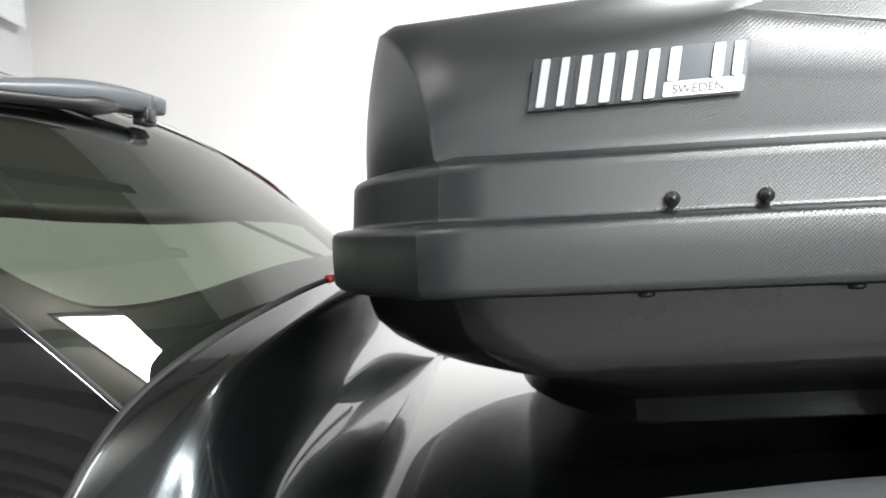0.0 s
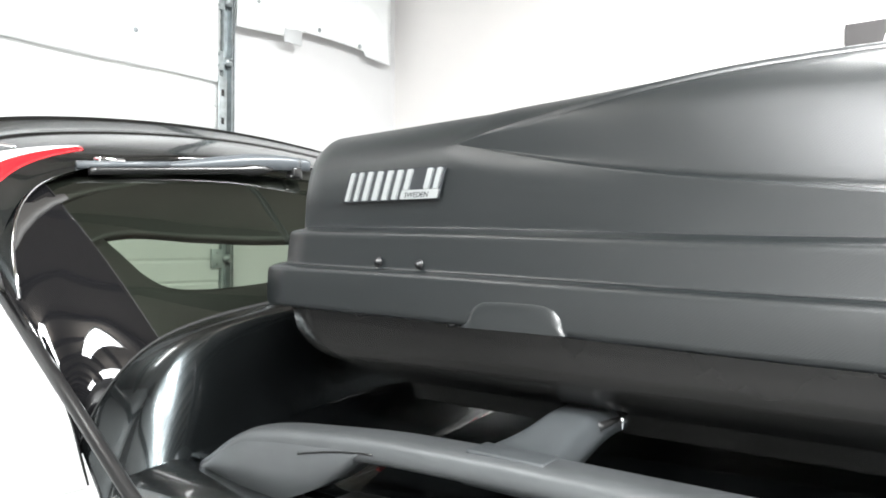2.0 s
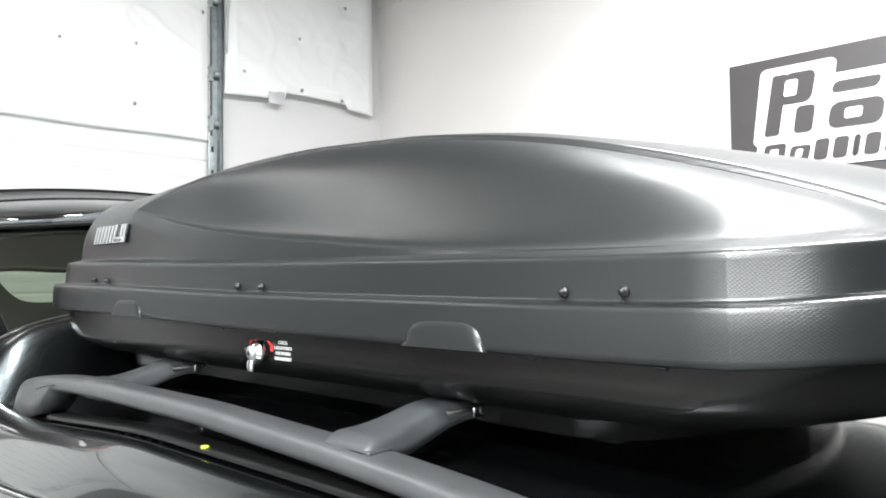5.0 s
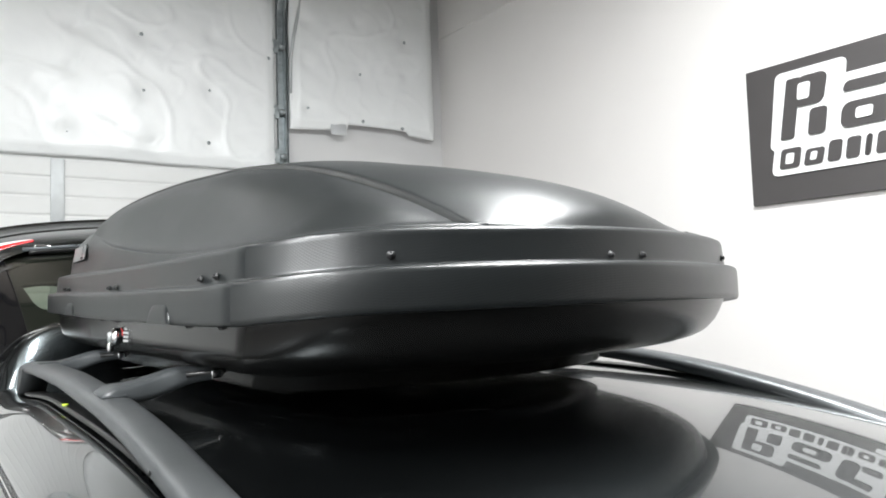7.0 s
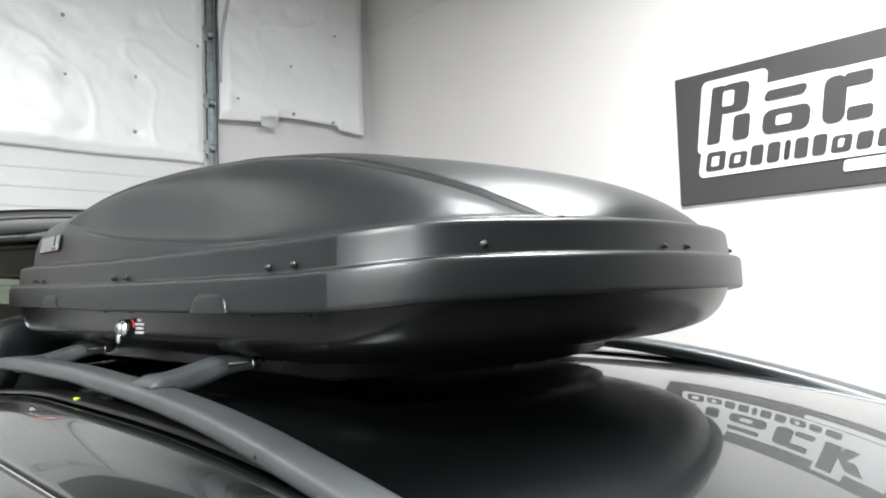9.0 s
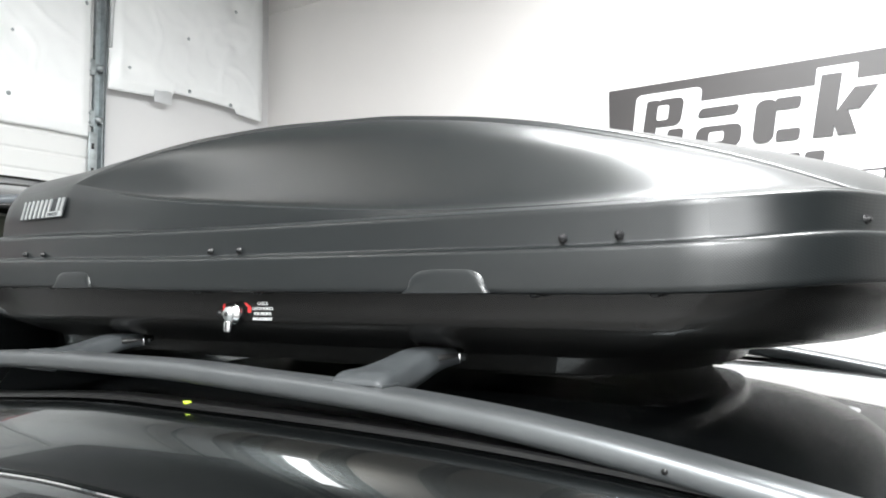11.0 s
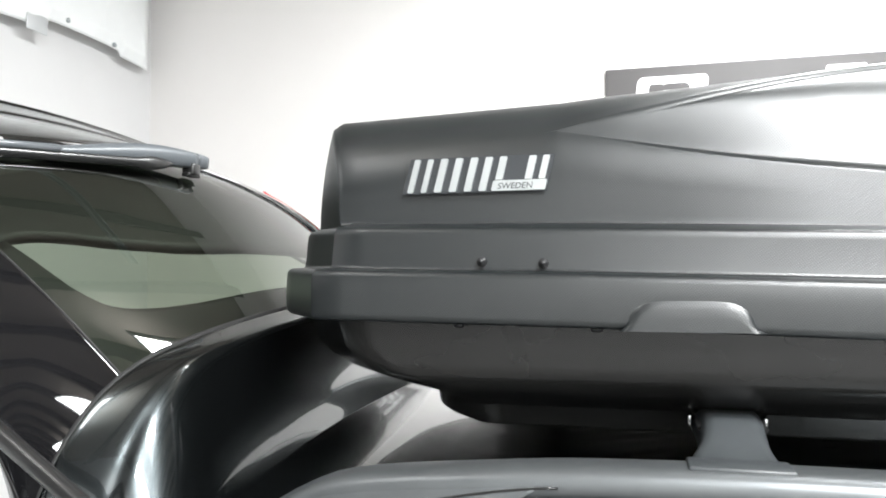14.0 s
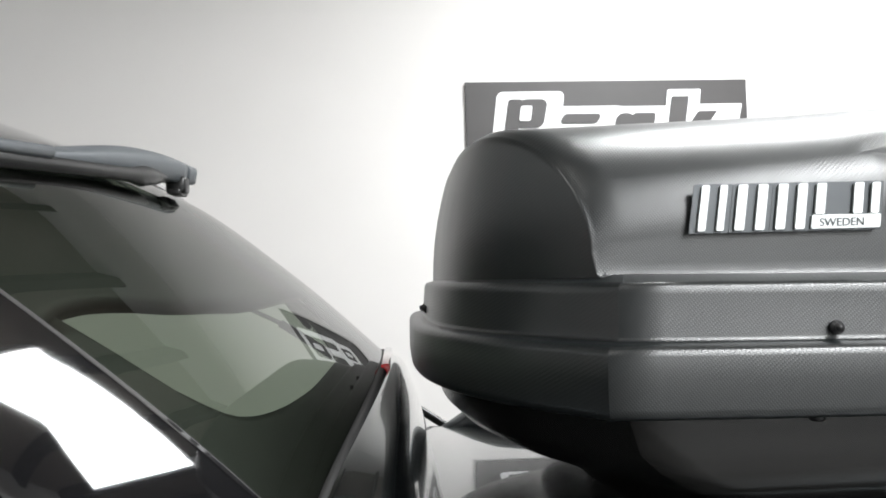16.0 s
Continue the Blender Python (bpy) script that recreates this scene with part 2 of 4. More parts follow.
# ---- the room ----
X0, X1, Y0, Y1 = -2.68, 8.5, -3.7, 3.78
structure("floor", box(X0 - 0.3, X1 + 0.3, Y0 - 0.3, Y1 + 0.3, -0.2, 0.0), M_FLOOR, "grey sealed concrete garage floor with faint stains", "floor")
structure("ceiling", box(X0 - 0.3, X1 + 0.3, Y0 - 0.3, Y1 + 0.3, CEILING, CEILING + 0.2), M_CEIL, "dark brown boarded workshop ceiling", "ceiling")
for k in range(13):
    x = -2.2 + 0.82 * k
    structure("trim_beam", box(x - 0.05, x + 0.05, Y0, Y1, CEILING - 0.20, CEILING, 0.01), M_BEAM, "dark brown wooden ceiling beam", "beam")
structure("wall_sign", box(X0 - 0.2, X1 + 0.2, Y1, Y1 + 0.2, 0.0, CEILING), M_WALL, "plain off-white painted drywall with a company sign", "wall")
structure("wall_back", box(X0 - 0.2, X1 + 0.2, Y0 - 0.2, Y0, 0.0, CEILING), M_BACKWALL, "plain white painted workshop wall", "wall")
# unseen end of the room, dark to hold back light between the walls
structure("wall_front", box(X1, X1 + 0.2, Y0, Y1, 0.0, CEILING), M_FARWALL, "unseen end wall, made dark grey to cut bounce light", "wall")
# door wall with an opening behind the car
DOOR_Y0, DOOR_Y1, DOOR_TOP = -0.95, 2.30, 4.15
wall = box(X0 - 0.2, X0, DOOR_Y1, Y1, 0.0, CEILING)
# unseen stretch, its dark colour added to keep bounce off the box rear
structure("wall_side", box(X0 - 0.2, X0, Y0, DOOR_Y0, 0.0, CEILING), M_FARWALL, "unseen wall beside the garage door, made dark grey to cut bounce light", "wall")
box(X0 - 0.2, X0, DOOR_Y0, DOOR_Y1, DOOR_TOP, CEILING, bm=wall)
structure("wall_door", wall, M_WALLGREY, "pale grey painted wall round the garage door", "wall")
structure("trim", box(X0, X1, Y1 - 0.012, Y1, 4.11, 4.125, 0.003), M_WALL, "thin painted joint strip along the off-white wall", "trim")

# sectional garage door: ribbed steel sections, stiles, insulation blankets, tracks
door = thing("garage_door", (X0, 0.05, 0.0), "white ribbed steel sectional garage door, closed, partly blanketed", "garage door", kind="structure")
SECTION = 0.464
z = 2.854
sections = []
zz = z + 3 * SECTION
while zz > 0.02:
    sections.append((max(zz - SECTION, 0.01), zz))
    zz -= SECTION
rib = [(0.0, 0.0), (0.014, 0.003), (0.018, 0.012), (0.018, 0.094), (0.014, 0.103), (0.0, 0.106), (0.0, 0.116)]
for z0, z1 in sections:
    prof = []
    q = z0
    while q < z1 - 0.02:
        for d, h in rib:
            if q + h < z1 - 0.004:
                prof.append((d, q + h))
        q += 0.116
    prof.append((0.0, z1 - 0.004))
    rows = [[(X0 + 0.02 + d, y, h) for d, h in prof] for y in (DOOR_Y0 + 0.01, DOOR_Y1 - 0.01)]
    part("door_section", surface(rows, thick=0.02), M_DOOR, door, smooth=False)
for y in (-0.75, 0.885):
    for z0, z1 in sections:
        part("stile", box(X0 + 0.056, X0 + 0.068, y - 0.038, y + 0.038, z0 + 0.01, z1 - 0.008, 0.004), M_STILE, door, "grey steel stile")
        hinge = part("hinge", box(X0 + 0.0685, X0 + 0.082, y - 0.030, y + 0.030, z1 - 0.055, z1 + 0.045, 0.004), M_STEEL, door, "galvanised hinge") if z1 < 2.8 else None
        if hinge is not None:
            part("hinge_pin", tube([(X0 + 0.088, y - 0.034, z1 - 0.004), (X0 + 0.088, y + 0.034, z1 - 0.004)], 0.008, 10), M_STEEL, hinge)

def blanket(name, y0, y1, z0, z1, sag, seed, parent, label):
    # quilted insulation blanket with wrinkles, dimpled at its fasteners
    rnd = random.Random(seed)
    pins = [(y0 + 0.16 + i * 0.42 + rnd.uniform(-0.05, 0.05), z0 + 0.12 + k * 0.36 + rnd.uniform(-0.05, 0.05)) for i in range(int((y1 - y0) / 0.42) + 1) for k in range(int((z1 - z0) / 0.36) + 1)]
    pins = [p for p in pins if y0 + 0.04 < p[0] < y1 - 0.04 and z0 + 0.05 < p[1] < z1 - 0.02]
    ny, nz = int((y1 - y0) / 0.016), int((z1 - z0) / 0.016)
    rows = []
    for i in range(ny + 1):
        y = y0 + (y1 - y0) * i / ny
        row = []
        for k in range(nz + 1):
            t = k / nz
            zz = z0 + sag(y) * (1 - t) + (z1 - z0) * t
            edge = min(1, min(i, ny - i) / 4) * min(1, min(k, nz - k) / 4)
            d = 0.030 + 0.008 * noise.noise((y * 2.3 + seed, zz * 2.3, 0.3)) + 0.003 * noise.noise((y * 9 + zz * 5, zz * 8, seed))
            fold = 1 - abs(noise.noise((y * 2.3 + zz * 1.4 + seed, zz * 2.6 - y * 0.8, 4.1 + seed)))
            small = 1 - abs(noise.noise((y * 6.1 - zz * 3.0, zz * 5.2 + y * 2.0, 7.7 + seed)))
            d += 0.006 * max(0, fold - 0.93) / 0.07 + 0.0022 * max(0, small - 0.88) / 0.12
            for py, pz in pins:
                r2 = (y - py) ** 2 + (zz - pz) ** 2
                d -= 0.017 * math.exp(-r2 / 0.0030)
            wav = 0.006 * noise.noise((zz * 9, seed, y))
            row.append((X0 + 0.071 + d * edge, y + (wav if i in (0, ny) else 0), zz))
        rows.append(row)
    ob = part(name, surface(rows, thick=0.006), M_PAD, parent, label)
    for py, pz in pins:
        part("fastener", disc((X0 + 0.086, py, pz), (1, 0, 0), 0.013, 0.010, 10), M_STEEL, ob, "small grey fastener")
    return ob


blanket("insulation_blanket", DOOR_Y0 + 0.05, 2.265, 2.862, 4.14, lambda y: 0.003 * math.sin(y * 7), 3, door, "white foil insulation blanket pinned to the door")
pad = thing("wall_blanket", (X0, 3.0, 3.2), "white foil insulation blanket pinned to the wall beside the door", "insulation blanket")
blanket("blanket", 2.385, 3.645, 3.19, 4.60, lambda y: 0.035 * math.sin((y - 2.4) * 2.2) + (0.05 if y > 2.85 else 0.0) - (0.03 if y > 3.4 else 0), 8, pad, "")
part("tape", box(X0 + 0.092, X0 + 0.098, 2.70, 2.83, 3.175, 3.265, 0.002), M_TAPE, pad, "patch of silver tape")

# vertical track with its angle and rollers
track = thing("door_track", (X0, 2.33, 0.0), "galvanised steel garage door track with slotted angle and rollers", "door track")
prof = [(-0.03, 0.0), (-0.03, 0.05), (-0.024, 0.05), (-0.024, 0.006), (0.024, 0.006), (0.024, 0.05), (0.03, 0.05), (0.03, 0.0)]
path = [((X0 + 0.03, 2.325, zz), (0, 1, 0), (1, 0, 0), 1) for zz in (0.0, 1.0, 2.0, 3.0, 3.6, 4.0)]
path += [((X0 + 0.03 + 0.35 * (1 - math.cos(a)), 2.325, 4.0 + 0.35 * math.sin(a)), (0, 1, 0), (math.cos(a), 0, -math.sin(a)), 1) for a in [radians(k * 11.25) for k in range(1, 9)]]
path += [((X0 + 2.6, 2.325, 4.35), (0, 1, 0), (0, 0, -1), 1)]
part("channel", sweep(prof, path), M_STEEL, track, smooth=False)
part("angle", box(X0 + 0.002, X0 + 0.07, 2.372, 2.377, 0.0, 4.2, 0.001), M_STEEL, track, smooth=False)
part("shaft", tube([(X0 + 0.12, -1.1, 4.32), (X0 + 0.12, 2.5, 4.32)], 0.016), M_STEEL, track)
part("cable_drum", disc((X0 + 0.12, 2.42, 4.32), (0, 1, 0), 0.07, 0.09, 24, 0.006), M_STEEL, track)
plate = part("joint_plate", box(X0 + 0.079, X0 + 0.084, 2.262, 2.316, 2.575, 2.895, 0.002), M_STEEL, track, "galvanised plate with two slots")
for zz in (2.66, 2.81):
    part("slot", box(X0 + 0.0835, X0 + 0.0855, 2.280, 2.298, zz - 0.018, zz + 0.018, 0.0008), M_BLACK, plate, "dark slot")
part("cable_conduit", tube([(X0 + 0.10, 2.50, 4.40), (X0 + 0.10, 2.47, 4.20), (X0 + 0.10, 2.445, 4.02), (X0 + 0.10, 2.41, 3.86), (X0 + 0.095, 2.388, 3.70), (X0 + 0.09, 2.383, 3.45)], 0.012, 10), M_STILE, track, "pale bent cable conduit")
for zz in (0.5, 1.46, 1.93, 2.39, 2.98, 3.3, 3.78):
    br = part("bracket", box(X0 + 0.06, X0 + 0.078, 2.235, 2.30, zz - 0.05, zz + 0.05, 0.003), M_STEEL, track)
    part("roller", disc((X0 + 0.075, 2.325, zz), (0, 1, 0), 0.022, 0.04, 14, 0.003), M_STEEL, br)
    for k in (-0.03, 0.03):
        part("bolt", disc((X0 + 0.082, 2.265, zz + k), (1, 0, 0), 0.008, 0.008, 6), M_STEEL, br)

# ceiling lamps
for x, y, h, half, wide, down, up in LAMPS:
    lamp = thing("hanging_lamp", (x, y, CEILING), "long white hanging workshop lamp with a bright diffuser", "hanging lamp", "workshop lamps")
    part("housing", box(x - half - 0.02, x + half + 0.02, y - wide - 0.02, y + wide + 0.02, h - 0.03, h + 0.03, 0.01), M_DOOR, lamp)
    part("diffuser", box(x - half, x + half, y - wide, y + wide, h - 0.042, h - 0.031, 0.002), M_LAMP, lamp)
    for k in (-0.8, 0.8):
        part("rod", tube([(x + k * half, y, h + 0.03), (x + k * half, y, CEILING)], 0.005, 8), M_STEEL, lamp)
    for power, place, aim in ((down, h - 0.05, 0), (up, h + 0.04, CEILING)):
        data = bpy.data.lights.new("lamp_light", "AREA")
        data.shape, data.size, data.size_y, data.energy, data.color = "RECTANGLE", 2 * half, 2 * wide, power, (0.955, 0.985, 1.0)
        light = new("lamp_light", data)
        light.matrix_world = pose(x, y, place, 0 if aim == 0 else 180, 0, 0)

# ---- sign on the wall: drawn as plain slanted shapes ----
SX, SZ = 0.12, 2.357
sign = thing("wall_sign_board", (0.87, Y1, SZ), "charcoal rectangular sign board with raised white and grey slanted shapes", "sign")
part("board", box(SX, SX + 1.50, Y1 - 0.022, Y1 - 0.002, SZ, SZ + 0.706, 0.002), M_SIGN, sign, smooth=False)


def sign_plate(name, poly, y, depth, material, parent):
    return part(name, prism(poly, (SX, y, SZ), (1, 0, 0), (0, 0, 1), (0, -1, 0), depth), material, parent, smooth=False)


back_shapes = [slant_block(0.115, 0.47, 0.265, 0.652, 0.05, 0.03), slant_block(0.40, 0.80, 0.265, 0.572, 0.04, 0.04), slant_block(0.74, 1.10, 0.265, 0.568, 0.04, 0.04),
               slant_block(1.02, 1.20, 0.265, 0.655, 0.05, 0.008), slant_block(1.12, 1.40, 0.265, 0.575, 0.07, 0.008), slant_block(0.115, 1.36, 0.135, 0.30, 0.03, 0.035), slant_block(0.84, 1.33, 0.07, 0.125, 0.01, 0.012)]
for k, s in enumerate(back_shapes):
    sign_plate("white_shape", s, Y1 - 0.0222 - 0.0004 * k, 0.006, M_SIGNW, sign)
dark_shapes = [slant_block(0.175, 0.245, 0.31, 0.61, 0.05, 0.012), slant_block(0.25, 0.40, 0.46, 0.61, 0.03, 0.035), slant_block(0.315, 0.40, 0.31, 0.44, 0.02, 0.02),
               slant_block(0.49, 0.69, 0.48, 0.53, 0.02, 0.02), slant_block(0.47, 0.70, 0.31, 0.43, 0.02, 0.04), slant_block(0.76, 0.86, 0.31, 0.53, 0.03, 0.04), slant_block(0.87, 0.99, 0.47, 0.53, 0.01, 0.015), slant_block(0.87, 0.98, 0.31, 0.37, 0.01, 0.015),
               slant_block(1.04, 1.13, 0.31, 0.615, 0.05, 0.004), slant_block(1.15, 1.23, 0.31, 0.43, -0.03, 0.004), slant_block(1.15, 1.25, 0.43, 0.535, 0.08, 0.004)]
for k, s in enumerate(dark_shapes):
    sign_plate("dark_shape", s, Y1 - 0.0302, 0.005 + 0.0004 * k, M_SIGN, sign)
for s in (slant_block(0.275, 0.335, 0.495, 0.575, 0.012, 0.012), slant_block(0.545, 0.62, 0.345, 0.395, 0.008, 0.012)):
    sign_plate("white_inset", s, Y1 - 0.0362, 0.006, M_SIGNW, sign)
u = 0.16
for k, w in enumerate((0.125, 0.115, 0.085, 0.085, 0.05, 0.085, 0.085, 0.11, 0.09, 0.11)):
    sign_plate("dark_bar", slant_block(u, u + w - 0.022, 0.165, 0.265 if k not in (1, 7, 8, 9) else 0.245, 0.018, 0.016), Y1 - 0.0302, 0.005, M_SIGN, sign)
    if k in (0, 1, 7):
        sign_plate("white_inset", slant_block(u + 0.034, u + w - 0.05, 0.188, 0.24 if k == 0 else 0.228, 0.01, 0.008), Y1 - 0.0354, 0.003, M_SIGNW, sign)
    u += w

# ---- the car ----
YC = 0.99
car = thing("car", (0.4, YC, 0.0), "dark grey metallic sport utility car with its liftgate open", "car")


LEAN = 0.02


def roof_z(x, y):
    # crowned across, falling away towards the windscreen and a little towards the gate
    r = abs(y - YC) / 0.52
    zc = 1.7745 - 0.029 * r * r + LEAN * (y - YC + 0.52)
    if x > 0.8:
        zc -= 0.079 * (x - 0.8) ** 3
    if x < 0.6:
        s = min(1.0, (0.6 - x) / 0.62)
        zc -= 0.030 * s * s * (3 - 2 * s)
    return zc


rows = []
for i in range(61):
    t = i / 60
    row = []
    for k in range(61):
        y = YC - 0.52 + 1.04 * k / 60
        x = -0.245 + 2.495 * t
        row.append((x, y, roof_z(x, y)))
    rows.append(row)
part("roof", surface(rows, thick=0.004), M_PAINT, car, "glossy dark grey metallic roof panel")
# ditch, side rail of the body and door frames, one side then the other
SIDE = [(0.520, 1.742), (0.522, 1.733), (0.545, 1.733), (0.548, 1.742), (0.566, 1.741), (0.590, 1.733), (0.612, 1.718), (0.632, 1.694), (0.648, 1.664), (0.655, 1.645)]


def side_shift(x):
    return roof_z(x, YC + 0.52) - roof_z(0.6, YC + 0.52)


for s in (-1, 1):
    rows = []
    for i in range(70):
        x = -0.245 + (2.35 + 0.245) * i / 69
        dz = side_shift(x)
        narrow = 0.05 * max(0, (x - 1.4)) ** 2 + 0.10 * max(0, 0.15 - x) ** 2
        rows.append([(x, YC + s * (d - narrow), h + dz) for d, h in SIDE])
    part("roof_side", surface(rows, thick=0.003), M_PAINT, car, "glossy grey roof side frame")
    rows = []
    for i in range(70):
        x = -0.10 + 2.45 * i / 69
        dz = side_shift(x)
        narrow = 0.05 * max(0, (x - 1.4)) ** 2 + 0.10 * max(0, 0.15 - x) ** 2
        rows.append([(x, YC + s * (d - narrow), h + dz * k) for d, h, k in ((0.656, 1.643, 1), (0.664, 1.640, 1), (0.672, 1.628, 1), (0.690, 1.600, 1), (0.700, 1.578, 1))])
    part("door_frame", surface(rows, thick=0.004), M_PAINT, car, "glossy grey door frame above the side windows")
    part("drip_seal", tube([(x, YC + s * (0.534 - 0.05 * max(0, x - 1.4) ** 2 - 0.10 * max(0, 0.15 - x) ** 2), 1.735 + side_shift(x)) for x in [-0.1 + 0.08 * k for k in range(30)]], 0.006, 6), M_RUBBER, car, "black rubber roof seam strip")
    rows = []
    for i in range(50):
        x = 0.02 + 2.15 * i / 49
        dz = side_shift(x)
        rows.append([(x, YC + s * (0.700 + 0.20 * k), 1.576 + dz - 0.5 * k - dz * k) for k in (0, 0.25, 0.5, 0.75, 1)])
    part("side_window", surface(rows, thick=0.004), M_DARKGLASS, car, "dark tinted side window")
    part("window_trim", tube([(x, YC + s * 0.703, 1.574 + side_shift(x)) for x in [0.0 + 0.11 * k for k in range(21)]], 0.006, 8), M_BLACK, car, "black window seal")
    for x in (0.42, 1.42):
        part("pillar", prism([(0, 0), (0.07, 0), (0.03, 0.5), (-0.05, 0.5)], (x, YC + s * 0.905, 1.075), (1, 0, 0), (0, -s * 0.37, 0.93), (0, s, 0), 0.008), M_GLOSSBLACK, car, "gloss black pillar cover")

# lower body shell
SHELL = [(-0.55, 0.62, 0.62, 0.55), (-0.45, 0.82, 1.0, 0.50), (-0.1, 0.90, 1.09, 0.40), (0.5, 0.945, 1.08, 0.36), (1.5, 0.95, 1.07, 0.36), (2.3, 0.945, 1.07, 0.36), (2.9, 0.92, 1.02, 0.38), (3.6, 0.84, 0.92, 0.40), (3.85, 0.66, 0.72, 0.45)]
rows = []
for x, w, top, low in SHELL:
    row = []
    for a, b in ((0.0, 0.0), (0.86, 0.0), (0.97, 0.06), (1.0, 0.3), (1.0, 0.65), (0.985, 0.9), (0.95, 1.0)):
        row.append((x, YC - w * a, low + (top - low) * b))
    inner = [(x, YC - w * 0.5, top + (0.03 if x > 2.4 else 0)), (x, YC, top + (0.05 if x > 2.4 else 0))]
    full = row + inner + [(px, 2 * YC - py, pz) for px, py, pz in (row + inner[:1])[::-1]]
    rows.append(full)
bm = surface(rows)
part("body", bm, M_PAINT, car, "dark grey metallic lower body with doors and bonnet")
rows = []
for t in (0, 0.25, 0.5, 0.75, 1):
    rows.append([(2.25 + 0.75 * t, YC + (0.50 + 0.18 * t) * s, 1.675 - 0.60 * t - 0.02 * s * s) for s in (-1, -0.5, 0, 0.5, 1)])
part("windscreen", surface(rows, thick=0.005), M_DARKGLASS, car, "sloping tinted windscreen")
for s in (-1, 1):
    part("front_pillar", tube([(2.10, YC + s * 0.55, 1.675), (2.45, YC + s * 0.63, 1.42), (2.95, YC + s * 0.74, 1.06)], 0.045, 10), M_PAINT, car)
    part("rear_pillar", prism([(-0.35, 0.0), (0.0, 0.0), (0.06, 0.66), (-0.06, 0.66)], (-0.06, YC + s * 0.90, 1.03), (1, 0, 0), (0, -s * 0.40, 0.91), (0, s, 0), 0.05), M_PAINT, car)
    for x in (0.35, 3.05):
        wheel = part("wheel", disc((x, YC + s * 0.82, 0.37), (0, 1, 0), 0.37, 0.24, 40, 0.03), M_RUBBER, car, "black rubber road wheel")
        part("rim", disc((x, YC + s * 0.895, 0.37), (0, 1, 0), 0.245, 0.10, 32, 0.01), M_CHROME, wheel, "silver alloy rim")

# ---- roof rails ----
RAILTOP = [(-0.17, 1.716), (-0.147, 1.728), (-0.10, 1.757), (-0.045, 1.781), (0.07, 1.797), (0.2, 1.807), (0.4, 1.811), (0.65, 1.811), (0.87, 1.804), (1.0, 1.799), (1.1, 1.793), (1.22, 1.783), (1.345, 1.768), (1.45, 1.751), (1.6, 1.722), (1.75, 1.685), (1.86, 1.650)]


def rail_y(x):
    return 0.530 - 0.05 * max(0, (x - 1.3)) ** 2 - 0.10 * max(0, 0.12 - x) ** 1.5


def roof_rail(s, name_label):
    rail = thing("roof_rail", (0.8, YC + s * 0.53, 1.74), name_label, "roof rail", "pair of roof rails")
    up = LEAN * 1.06 if s > 0 else 0.0
    prof = [(0.030 * math.copysign(abs(math.cos(a)) ** 0.62, math.cos(a)), 0.0155 * math.copysign(abs(math.sin(a)) ** 0.8, math.sin(a)) - 0.0155) for a in [2 * math.pi * k / 28 for k in range(28)]]
    path = []
    for k in range(90):
        x = -0.168 + 2.02 * k / 89
        fat = 1.0 - 0.45 * max(0.0, (0.0 - x) / 0.17) ** 2
        path.append(((x, YC + s * rail_y(x), lerp_table(x, RAILTOP) + up), (0, 1, 0), (0, 0, 1), fat))
    part("rail_bar", sweep(prof, path), M_RAIL, rail)
    # solid feet at both ends, under the bar
    for x0, x1, slope in ((-0.166, 0.15, 1), (1.52, 1.84, -1)):
        rows = []
        for k in range(41):
            x = x0 + (x1 - x0) * k / 40
            fat = 1.0 - 0.45 * max(0.0, (0.0 - x) / 0.17) ** 2
            top = lerp_table(x, RAILTOP) - 0.0155 * fat + up
            low = min(top - 0.002, roof_z(x, YC + s * 0.53) - 0.004)
            near_end = min(1.0, ((x1 - x) if slope > 0 else (x - x0)) / 0.15)
            low = top - max(0.0025, (top - low) * (1 - (1 - near_end) ** 1.8))
            wide = 0.0302 * fat
            rows.append([(x, YC + s * rail_y(x) + dy, h) for dy, h in ((-wide * 1.06, low), (-wide * 1.01, (low + top) / 2), (-wide, top), (-wide * 0.8, top + 0.006 * fat), (wide * 0.8, top + 0.006 * fat), (wide, top), (wide * 1.01, (low + top) / 2), (wide * 1.06, low))])
        part("rail_foot", closed(rows), M_RAIL, rail)
    flat = [(-0.021, 0.0), (-0.021, 0.005), (-0.018, 0.007), (0.018, 0.007), (0.021, 0.005), (0.021, 0.0)]
    path = [((x, YC + s * rail_y(x), roof_z(x, YC + s * 0.53) + 0.001), (0, 1, 0), (0, 0, 1), 1) for x in [0.10 + 0.05 * k for k in range(30)]]
    part("rail_base", sweep(flat, path), M_BLACK, rail, "black base strip under the rail", smooth=False)
    part("cap_seam", tube([(x, YC + s * (rail_y(x) + 0.0305), lerp_table(x, RAILTOP) - 0.016 - 0.010 * ((0.17 - x) / 0.12) ** 2 + up) for x in [0.055 + 0.0115 * k for k in range(11)]], 0.0012, 6), M_BLACK, rail, "thin dark seam of the end cap")
    if s < 0:
        part("end_screw", disc((1.395, YC - rail_y(1.395) - 0.0305, lerp_table(1.395, RAILTOP) - 0.016), (0, -1, 0), 0.003, 0.002, 10), M_BLACK, rail)
    return rail


near_rail = roof_rail(-1, "satin grey raised roof rail along the roof edge")
roof_rail(1, "satin grey raised roof rail by the sign wall")
part("paint_mark", disc((0.711, YC - 0.546, 1.7525), (0, 0, 1), 0.006, 0.004, 10), M_GREEN, near_rail, "small yellow-green paint mark")


